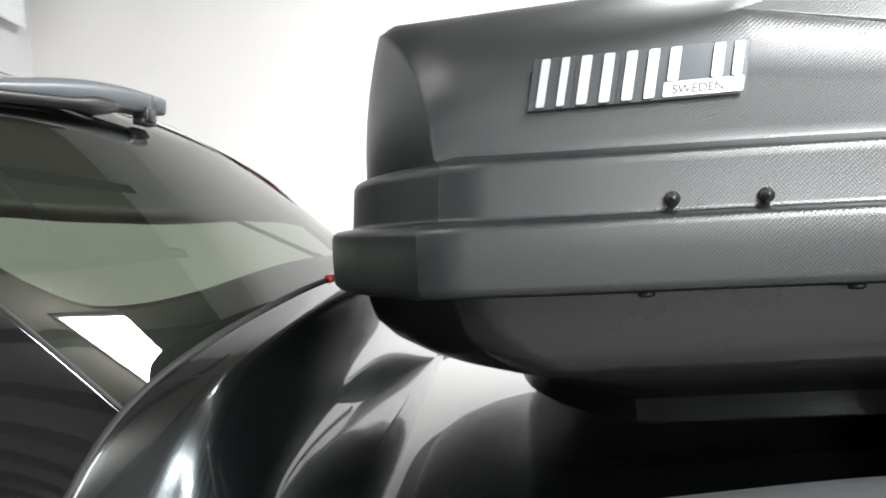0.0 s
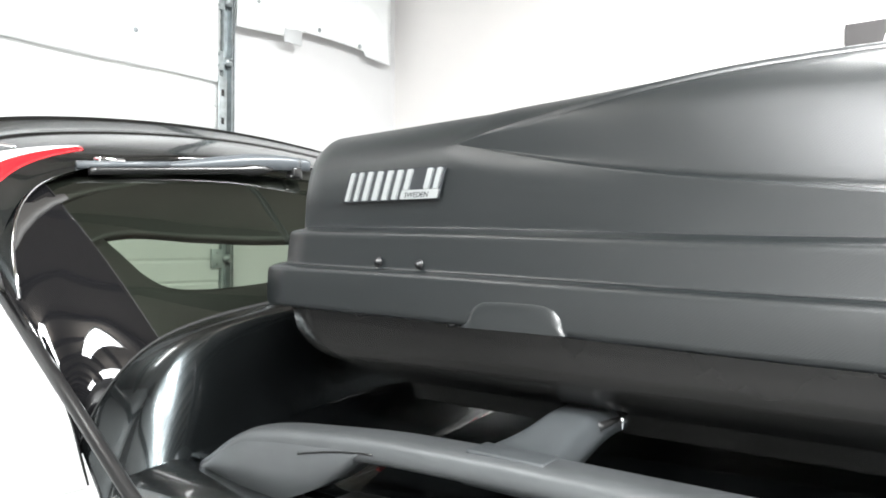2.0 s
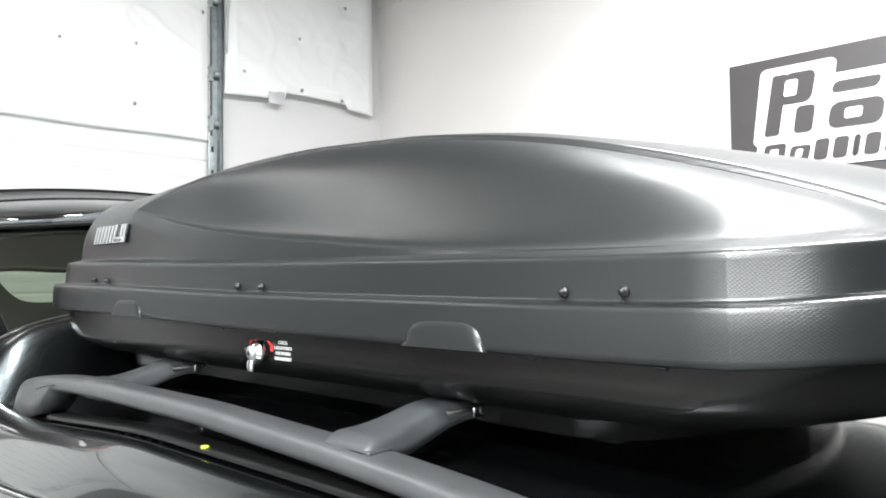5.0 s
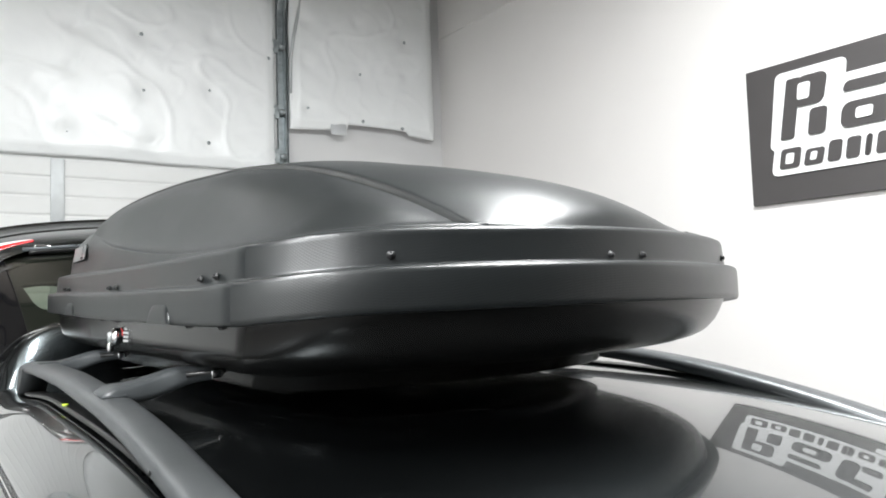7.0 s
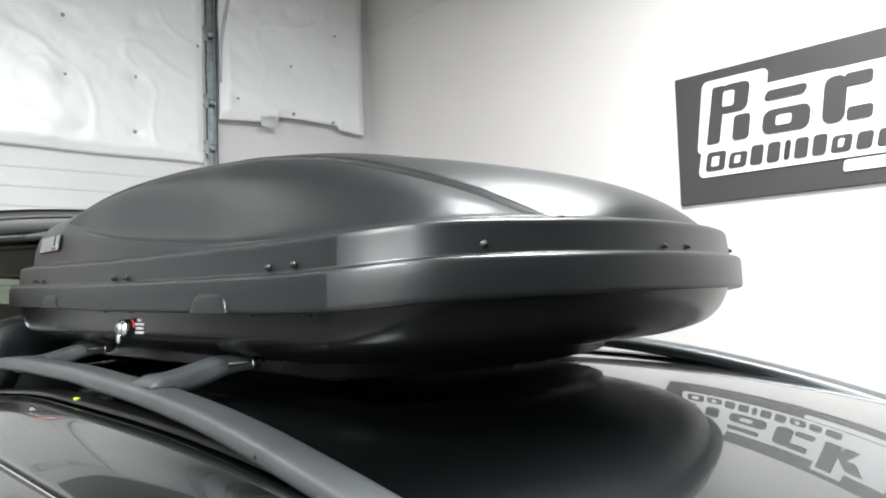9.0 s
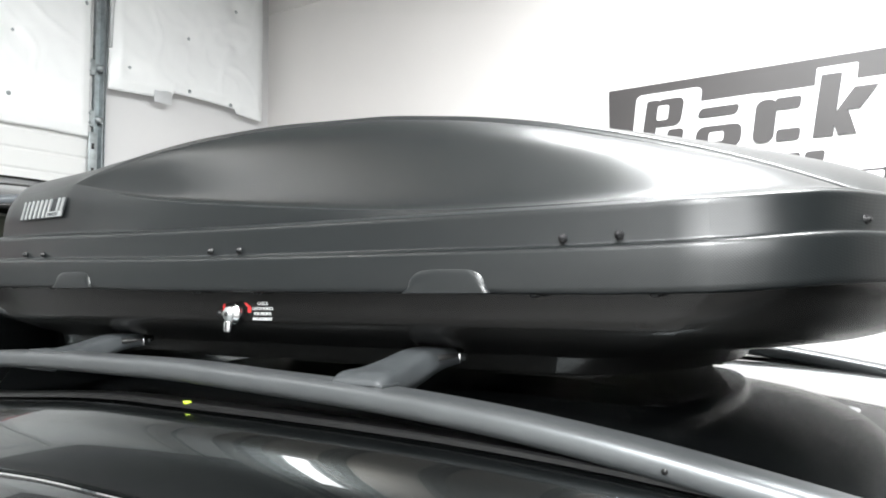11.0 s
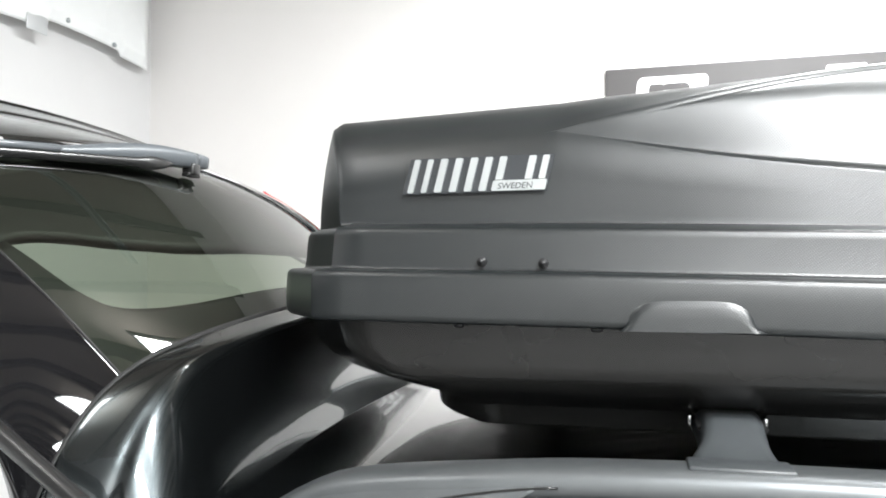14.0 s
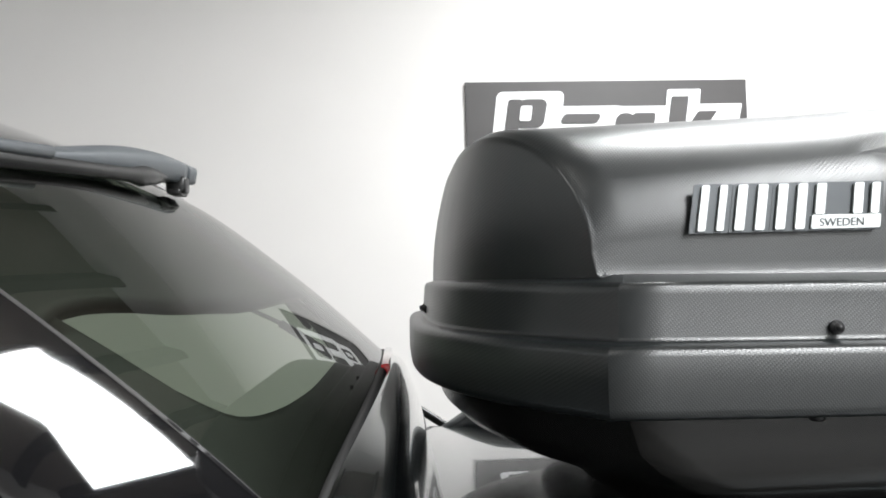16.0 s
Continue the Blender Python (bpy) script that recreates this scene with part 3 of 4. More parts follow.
# ---- crossbars with feet ----
def crossbar(x):
    bar = thing("crossbar", (x, YC, 1.82), "grey aluminium load bar with moulded grey feet clamped to the rails", "load bar", "pair of load bars")
    prof = [(0.034 * math.cos(a), 0.0095 * math.sin(a)) for a in [2 * math.pi * k / 20 for k in range(20)]]
    path = [((x, YC + q, 1.8205 + LEAN * (q + 0.42)), (1, 0, 0), (0, 0, 1), 1) for q in (-0.42, -0.2, 0, 0.2, 0.42)]
    part("bar", sweep(prof, path), M_BLACK, bar, "dark load bar")
    for s in (-1, 1):
        up = LEAN * 0.9 if s > 0 else 0.0
        # arched foot: from the bar end down over the rail
        rows = []
        for k in range(31):
            t = k / 30
            y = YC + s * (0.375 + 0.172 * t)
            top = 1.833 - 0.001 * t - 0.0205 * ease((t - 0.22) / 0.60) - 0.012 * max(0, (t - 0.84) / 0.16) ** 2 + up
            half = 0.0335 - 0.003 * math.sin(math.pi * min(1, t / 0.7)) + 0.0095 * ease((t - 0.45) / 0.45)
            low = top - 0.022 - 0.010 * math.sin(math.pi * t) ** 2
            mid = x - 0.010 * ease((t - 0.2) / 0.7)
            rows.append([(mid - half - 0.003, y, low), (mid - half, y, low + 0.010), (mid - half + 0.002, y, top - 0.007), (mid - half + 0.007, y, top - 0.002), (mid - half + 0.014, y, top), (mid + half - 0.014, y, top), (mid + half - 0.007, y, top - 0.002), (mid + half - 0.002, y, top - 0.007), (mid + half, y, low + 0.010), (mid + half + 0.003, y, low)])
        foot = part("foot", closed(rows), M_FOOT, bar, "rounded grey plastic foot")
        part("clamp_pad", box(x - 0.051, x + 0.034, YC + s * 0.529 - 0.018, YC + s * 0.529 + 0.018, lerp_table(x, RAILTOP) - 0.004 + up, lerp_table(x, RAILTOP) + 0.0015 + up, 0.002), M_FOOT, foot, "thin clamp pad on the rail")
        for e in (-1, 1):
            part("end_cap", box(x + e * 0.0375 - 0.0025, x + e * 0.0375 + 0.0025, YC + s * 0.374 - 0.008, YC + s * 0.374 + 0.008, 1.812 + up, 1.826 + up, 0.002), M_CHROME, foot, "bright metal clip beside the bar")
    return bar


crossbar(0.330)
crossbar(1.028)

# ---- liftgate, open ----
# rows: centre x, centre z, x gain at the edge (even, corner), z drop at the edge (even, corner), half width
GATE = [
    (-0.199, 1.754, 0.0, 0.0, 0.056, 0.100, 0.600),
    (-0.202, 1.766, 0.0, 0.0, 0.055, 0.105, 0.601),
    (-0.209, 1.800, -0.003, 0.0, 0.054, 0.125, 0.602),
    (-0.218, 1.840, -0.008, -0.003, 0.053, 0.155, 0.603),
    (-0.228, 1.875, -0.014, -0.006, 0.052, 0.185, 0.604),
    (-0.236, 1.898, -0.020, -0.008, 0.050, 0.207, 0.605),
    (-0.2415, 1.910, -0.025, -0.010, 0.0505, 0.220, 0.605),
    (-0.2455, 1.9165, -0.034, -0.008, 0.055, 0.200, 0.606),
    (-0.253, 1.924, -0.055, -0.004, 0.066, 0.163, 0.608),
    (-0.2605, 1.930, -0.073, 0.0, 0.077, 0.132, 0.609),
    (-0.264, 1.928, -0.075, 0.0, 0.078, 0.130, 0.608),
    (-0.266, 1.922, -0.075, 0.0, 0.078, 0.130, 0.607),
]
GLASS = [
    (-0.267, 1.926, -0.062, -0.012, 0.080, 0.132, 0.606),
    (-0.36, 2.012, -0.045, 0.050, 0.095, 0.117, 0.622),
    (-0.44, 2.078, -0.040, 0.090, 0.095, 0.108, 0.636),
    (-0.525, 2.142, -0.025, 0.120, 0.097, 0.115, 0.652),
    (-0.605, 2.186, 0.01, 0.13, 0.095, 0.120, 0.662),
]
PANEL = [
    (-0.607, 2.188, 0.05, 0.09, 0.095, 0.118, 0.664),
    (-0.625, 2.200, 0.05, 0.09, 0.095, 0.115, 0.672),
    (-0.69, 2.226, 0.06, 0.11, 0.092, 0.097, 0.686),
    (-0.75, 2.245, 0.05, 0.12, 0.086, 0.086, 0.694),
    (-0.765, 2.2485, 0.05, 0.115, 0.085, 0.084, 0.694),
    (-0.776, 2.2555, 0.05, 0.105, 0.084, 0.082, 0.694),
    (-0.80, 2.262, 0.05, 0.09, 0.082, 0.078, 0.694),
    (-0.845, 2.282, 0.05, 0.08, 0.080, 0.072, 0.692),
    (-0.86, 2.292, 0.05, 0.08, 0.080, 0.072, 0.690),
    (-0.875, 2.274, 0.05, 0.08, 0.080, 0.072, 0.688),
]


def gate_point(row, r, sink=0.0):
    cx, cz, xa, xb, za, zb, hw = row
    q = abs(r)
    return (cx + xa * q ** 2 + xb * q ** 12 + sink * 0.55, YC + r * hw, cz - za * q ** 2 - zb * q ** 12 - sink * 0.83)


def gate_row(table, v):
    # smooth row between the rows of a table, v from 0 to 1
    f = v * (len(table) - 1)
    i = min(int(f), len(table) - 2)
    t = f - i
    p0, p1, p2, p3 = table[max(i - 1, 0)], table[i], table[i + 1], table[min(i + 2, len(table) - 1)]
    return [0.5 * (2 * b + (c - a) * t + (2 * a - 5 * b + 4 * c - d) * t * t + (3 * b - a - 3 * c + d) * t ** 3) for a, b, c, d in zip(p0, p1, p2, p3)]


def spread(n, lo=-1.0, hi=1.0):
    # places across the gate, closer together at the edges
    return [max(-1, min(1, math.copysign(1 - (1 - abs(q)) ** 1.6, q))) for q in [lo + (hi - lo) * k / n for k in range(n + 1)]]


def gate_skin(table, nv, rs, sink=0.0):
    return [[gate_point(gate_row(table, k / nv), r, sink) for r in rs] for k in range(nv + 1)]


gate = thing("liftgate", (-0.25, YC, 1.74), "open grey liftgate with tinted rear window, spoiler and wiper", "liftgate")
RS = spread(64)
part("spoiler", surface(gate_skin(GATE, 40, RS), thick=0.004), M_PAINT, gate, "glossy grey rear spoiler at the roof edge")
part("rear_window", surface(gate_skin(GLASS, 72, [-0.822 + 1.644 * k / 128 for k in range(129)])), M_GLASS, gate, "greenish tinted rear window").visible_shadow = False
part("lower_panel", surface(gate_skin(PANEL, 60, RS)), M_PAINT, gate, "glossy grey lower gate panel with a lipped edge")
# inner trim below the window, with a smooth opening
OPEN_LOW = [(0.0, 0.165), (0.24, 0.17), (0.50, 0.18), (0.60, 0.195), (0.675, 0.22), (0.725, 0.26), (0.755, 0.35), (0.768, 0.45), (0.775, 0.57), (0.78, 0.60), (1.0, 0.60)]
OPEN_TOP = [(0.0, 0.365), (0.25, 0.38), (0.39, 0.405), (0.50, 0.45), (0.58, 0.49), (0.66, 0.545), (0.73, 0.585), (0.78, 0.60), (1.0, 0.60)]


def trim_strip(lower):
    rs = [-0.83 + 1.66 * k / 140 for k in range(141)]
    rows = []
    for r in rs:
        v0, v1 = (0.0, lerp_table(abs(r), OPEN_LOW)) if lower else (lerp_table(abs(r), OPEN_TOP), 1.0)
        rows.append([gate_point(gate_row(GLASS, v0 + (v1 - v0) * k / 16), r, 0.03) for k in range(17)])
    return surface(rows, thick=0.012)


part("inner_trim", join(trim_strip(True), trim_strip(False)), M_TRIM, gate, "dark inner trim round the rear window")
part("upper_trim", surface(gate_skin(PANEL, 12, spread(32, -0.97, 0.97), 0.05), thick=0.01), M_TRIM, gate, "dark inner trim of the gate")
CORNER = [(0.0, 0.995), (0.55, 0.99), (0.67, 0.98), (0.80, 0.958), (0.88, 0.925), (0.94, 0.87), (0.98, 0.79), (1.0, 0.70)]
line = [-1.0 + 2.0 * k / 120 for k in range(121)]
part("window_moulding", tube([gate_point(gate_row(GLASS, lerp_table(abs(r), CORNER)), r, -0.008) for r in line], 0.0032, 6), M_CHROME, gate, "thin bright moulding round the window")
for s in (-1, 1):
    rows = [[gate_point(gate_row(GLASS, lerp_table(q, CORNER) + (1.0 - lerp_table(q, CORNER)) * k / 8), s * q, -0.006) for k in range(9)] for q in [0.56 + 0.44 * k / 24 for k in range(25)]]
    part("corner_panel", surface(rows, thick=0.003), M_PAINT, gate, "glossy grey corner of the gate")
part("window_seal", tube([gate_point(gate_row(GLASS, 0.01), r, -0.002) for r in spread(60, -0.98, 0.98)], 0.005, 6), M_RUBBER, gate, "black window seal")
for s in (-1, 1):
    rows = []
    for k in range(73):
        g = gate_row(GLASS, k / 72)
        rows.append([gate_point(g, s * 0.823, 0.004)] + [gate_point(g, s * q, -0.003 + 0.010 * max(0, (q - 0.86) / 0.14) ** 2) for q in [0.825 + 0.175 * m / 24 for m in range(25)]] + [gate_point(g, s, 0.05)])
    part("side_cover", surface(rows, thick=0.003), M_GLOSSBLACK, gate, "gloss black side cover")
    # tail lamp wrapped on the panel edge: red wedge, clear strip, bright grip
    def strip(low, high, r0, r1, n, rise):
        rows = []
        for j in range(n + 1):
            q = j / n
            v0, v1 = lerp_table(q, low), lerp_table(q, high)
            rows.append([gate_point(gate_row(PANEL, (v0 + (v1 - v0) * k / 6) / (len(PANEL) - 1)), s * (r0 + (r1 - r0) * q), -0.003 - rise * math.sin(math.pi * k / 6)) for k in range(7)])
        return surface(rows, thick=0.003)

    RED_TOP = [(0, 2.70), (0.3, 2.05), (1, 1.78)]
    lampbody = part("tail_lamp", strip([(0, 2.2), (0.3, 1.45), (1, 1.62)], RED_TOP, 0.998, 0.66, 24, 0.005), M_RED, gate, "red tail lamp lens")
    part("clear_lens", strip([(q, v + 0.02) for q, v in RED_TOP], [(0, 4.1), (0.3, 2.65), (1, 1.85)], 0.998, 0.66, 24, 0.003), M_CLEAR, lampbody, "clear lens strip")
    part("grip_strip", strip([(0, 4.7), (1, 2.35)], [(0, 5.1), (1, 2.70)], 0.96, 0.80, 16, 0.003), M_CHROME, gate, "bright grip strip")
    part("gas_strut", tube([(-0.735, YC + s * 0.655, 2.062), (-0.513, YC + s * 0.65, 1.950), (-0.512, YC + s * 0.65, 1.9495), (-0.135, YC + s * 0.645, 1.700), (-0.06, YC + s * 0.64, 1.65)], [0.005, 0.005, 0.009, 0.009, 0.009], 12), M_BLACK, gate, "black gas strut")
part("brake_lamp", box(-0.273, -0.262, YC - 0.115, YC + 0.115, 1.925, 1.935, 0.002), M_RED, gate, "red high brake lamp on the spoiler")
part("latch", box(-0.905, -0.872, 0.325, 0.360, 2.030, 2.098, 0.006), M_BLACK, gate, "black latch at the corner of the gate")
# wiper
arm = thing("rear_wiper", (-0.6, 0.75, 2.16), "grey rear wiper arm with a black rubber blade", "wiper")
W0, W1 = Vector((-0.571, 0.665, 2.162)), Vector((-0.522, 0.977, 2.196))
THICK = [(0.0, 0.012), (0.15, 0.018), (0.3, 0.026), (0.6, 0.035), (0.8, 0.033), (1.0, 0.028)]


def arm_rows(t0, t1, n, shrink=0.0):
    rows = []
    for k in range(n + 1):
        t = t0 + (t1 - t0) * k / n
        p = W0.lerp(W1, t) + Vector((0, 0, 0.013 * math.sin(math.pi * t ** 1.25) - shrink))
        h = lerp_table(t, THICK) - 2 * shrink
        c = h * (0.42 - 0.14 * t)
        e = 0.004
        rows.append([p + Vector(v) for v in ((-0.022, 0, -0.006), (-0.016, 0, -0.001), (-0.008, 0, 0), (0.0, 0, -e * 0.5), (0.008 - shrink, 0, -c * 0.75), (0.0095 - shrink, 0, -c), (0.010 - shrink, 0, -c - e), (0.008 - shrink, 0, -h + e * 0.4), (0.004, 0, -h), (-0.018, 0, -h), (-0.022, 0, -h + 0.004))])
    return rows


part("arm", closed(arm_rows(0.0, 0.915, 28)), M_WIPER, arm, "satin grey wiper arm cover")
part("arm_seam", closed(arm_rows(0.90, 0.94, 2, 0.0012)), M_BLACK, arm)
part("arm_cap", closed(arm_rows(0.922, 1.0, 4)), M_WIPER, arm)
part("arm_root", tube([(-0.585, 0.50, 2.143), (-0.570, 0.58, 2.149), (-0.556, 0.66, 2.156)], [0.007, 0.006, 0.006], 10), M_WIPER, arm, "grey root of the arm")
part("root_clip", box(-0.600, -0.575, 0.535, 0.585, 2.148, 2.160, 0.003), M_CHROME, arm, "bright clip at the root of the arm")
rows = []
for k in range(25):
    t = k / 24
    p = Vector((-0.580, 0.52, 2.134)).lerp(Vector((-0.527, 0.880, 2.164)), t)
    h = 0.007 + 0.005 * max(0, 1 - abs(t - 0.88) / 0.1) - 0.004 * max(0, (t - 0.96) / 0.04)
    rows.append([p + Vector((-0.006, 0, h)), p + Vector((0.004, 0, h * 0.9)), p + Vector((0.007, 0, 0)), p + Vector((0.004, 0, -h)), p + Vector((-0.004, 0, -h * 1.1))])
part("blade", closed(rows), M_BLACK, arm, "black rubber blade")
part("blade_joint", box(-0.540, -0.515, 0.932, 0.956, 2.152, 2.174, 0.004), M_BLACK, arm)
part("blade_tip", box(-0.536, -0.520, 0.926, 0.962, 2.150, 2.157, 0.002), M_BLACK, arm)

# ---- the cargo box ----
cargo = thing("roof_cargo_box", (0.7, YC, 1.82), "dark grey textured plastic roof cargo box with silver badge", "cargo box")


ZSHIFT = [(-0.25, 0.021), (0.0, 0.0148), (0.17, 0.0120), (0.35, 0.0075), (0.55, 0.0025), (0.8, -0.001), (1.05, -0.0035), (1.3, -0.0055), (1.42, -0.004), (1.55, 0.006), (1.65, 0.010)]


def zshift(x):
    return lerp_table(x, ZSHIFT)


def rear_bow(dy, w):
    # the rear runs nearly straight across and turns in at the corners
    q = abs(dy) / w
    return 0.285 * w * (q ** 3.6 if q < 0.85 else 0.557 + 2.953 * (q - 0.85))


def front_bow(dy, w):
    return 0.115 * (dy / 0.40) ** 2 + 0.062 * (abs(dy) / w) ** 16


def outline(w, xr, xf):
    # closed plan outline: bowed rear, straight sides, shallow pointed front with tight corners
    near = [(xr + rear_bow(dy, w), -dy) for dy in [w * math.sin(math.pi / 2 * k / 36) for k in range(37)]]
    front = [(xf - front_bow(dy, w), -dy) for dy in [w * math.sin(math.pi / 2 * k / 40) for k in range(41)]]
    xa, xb = near[-1][0], front[-1][0]
    near += [(xa + (xb - xa) * k / 40, -w) for k in range(1, 40)]
    near += front[::-1]
    far = [(x, -y) for x, y in near[1:-1]][::-1]
    return near + far


def ring(w, xr, xf, z, shift=True):
    return [(x, YC + y, z + (zshift(x) if shift else 0)) for x, y in outline(w, xr, xf)]


LIP = [(0.452, -0.213, 1.622, 1.9150), (0.466, -0.227, 1.638, 1.9095), (0.4715, -0.2325, 1.6435, 1.9100), (0.4738, -0.2348, 1.6458, 1.9125), (0.4745, -0.2355, 1.6465, 1.918), (0.4745, -0.2355, 1.6465, 1.940), (0.4740, -0.2350, 1.6460, 1.956), (0.4725, -0.2335, 1.6445, 1.9605), (0.469, -0.230, 1.641, 1.9632), (0.462, -0.2225, 1.633, 1.9645),
       (0.4563, -0.2173, 1.6273, 1.9650), (0.4545, -0.2155, 1.6255, 1.9657), (0.4535, -0.2145, 1.6245, 1.9690), (0.4508, -0.2118, 1.6208, 2.0010), (0.4500, -0.2110, 1.6200, 2.0060), (0.4480, -0.2090, 1.6180, 2.0092), (0.4445, -0.2055, 1.6145, 2.0108), (0.434, -0.197, 1.604, 2.0135), (0.424, -0.192, 1.597, 2.0165), (0.40, -0.17, 1.57, 2.0175)]
lid_rows = [ring(*l) for l in LIP]
part("lid_rim", surface(lid_rows, close_v=True), M_LID, cargo, "stepped rim of the lid")

# upper lid: crown line, upper crease and lower edge of the scooped flank as (x, half width), (x, height)
TOPC = [(-0.2, 2.182), (0.2, 2.203), (0.4, 2.222), (0.65, 2.235), (0.9, 2.226), (1.139, 2.184), (1.317, 2.144), (1.46, 2.106), (1.55, 2.072), (1.59, 2.043), (1.604, 2.020)]
CREASE_W = [(0.155, 0.397), (0.2, 0.395), (0.27, 0.388), (0.36, 0.371), (0.5, 0.326), (0.65, 0.277), (0.8, 0.246), (0.95, 0.229), (1.1, 0.218), (1.22, 0.213), (1.33, 0.211), (1.42, 0.207), (1.5, 0.203), (1.575, 0.200)]
CREASE_Z = [(0.155, 2.133), (0.2, 2.145), (0.27, 2.160), (0.36, 2.179), (0.5, 2.203), (0.65, 2.215), (0.8, 2.213), (0.95, 2.198), (1.1, 2.173), (1.22, 2.144), (1.33, 2.112), (1.42, 2.081), (1.5, 2.048), (1.575, 2.014)]
EDGE_W = [(0.155, 0.397), (0.25, 0.402), (0.35, 0.409), (0.5, 0.417), (0.65, 0.420), (1.6, 0.423)]
EDGE_Z = [(0.155, 2.1325), (0.25, 2.111), (0.35, 2.092), (0.5, 2.070), (0.65, 2.052), (0.8, 2.037), (0.95, 2.024), (1.1, 2.016), (1.3, 2.012), (1.6, 2.012)]
TIP, TURN, END, BASE_W, FRONT_X = 0.155, 1.20, 1.575, 0.427, 1.604


def even(poly, n):
    s = [0.0]
    for p, q in zip(poly, poly[1:]):
        s.append(s[-1] + math.dist(p, q))
    at = np.linspace(0, s[-1], n)
    return list(zip(*[np.interp(at, s, [p[k] for p in poly]).tolist() for k in range(len(poly[0]))]))


# foot of the lid from the side round the front corner to the end of the crease
FOOT = [(TURN + (FRONT_X - front_bow(BASE_W, BASE_W) - TURN) * k / 12, BASE_W) for k in range(12)]
FOOT += [(FRONT_X - front_bow(d, BASE_W), d) for d in [BASE_W - (BASE_W - 0.2) * (k / 60) ** 1.6 for k in range(61)]]
FOOT = even(FOOT, 101)


def foot_at(x):
    if x <= TURN:
        return x, BASE_W - 0.008 * max(0.0, 1 - (x + 0.2) / 0.5)
    f = min(1.0, (x - TURN) / (END - TURN)) * 100
    i = min(int(f), 99)
    a, b = FOOT[i], FOOT[i + 1]
    return a[0] + (b[0] - a[0]) * (f - i), a[1] + (b[1] - a[1]) * (f - i)


def arch(x, d):
    # flat-topped rounded section of the rear part
    u = max(0.0, min(1.0, (x + 0.2) / 0.4))
    zs, rise, p, q = 2.047 + 0.033 * u, 0.135 - 0.012 * u, 5.59 - 1.44 * u, 0.594 - 0.182 * u
    return zs + rise * max(0.0, 1 - (d / 0.413) ** p) ** q


def rear_wall(x):
    # wall of the rear part from the rim up to the tip of the flank
    base, zs = 2.012 + zshift(x), arch(x, 0.413)
    bw = foot_at(x)[1]
    wall = [(bw, base), (0.4165, base + 0.004), (0.4150, base + 0.012), (0.413, zs)]
    wall += [(d, arch(x, d)) for d in [0.413 - 0.016 * (k / 16) ** 2 for k in range(1, 17)]]
    return even(wall, 34)


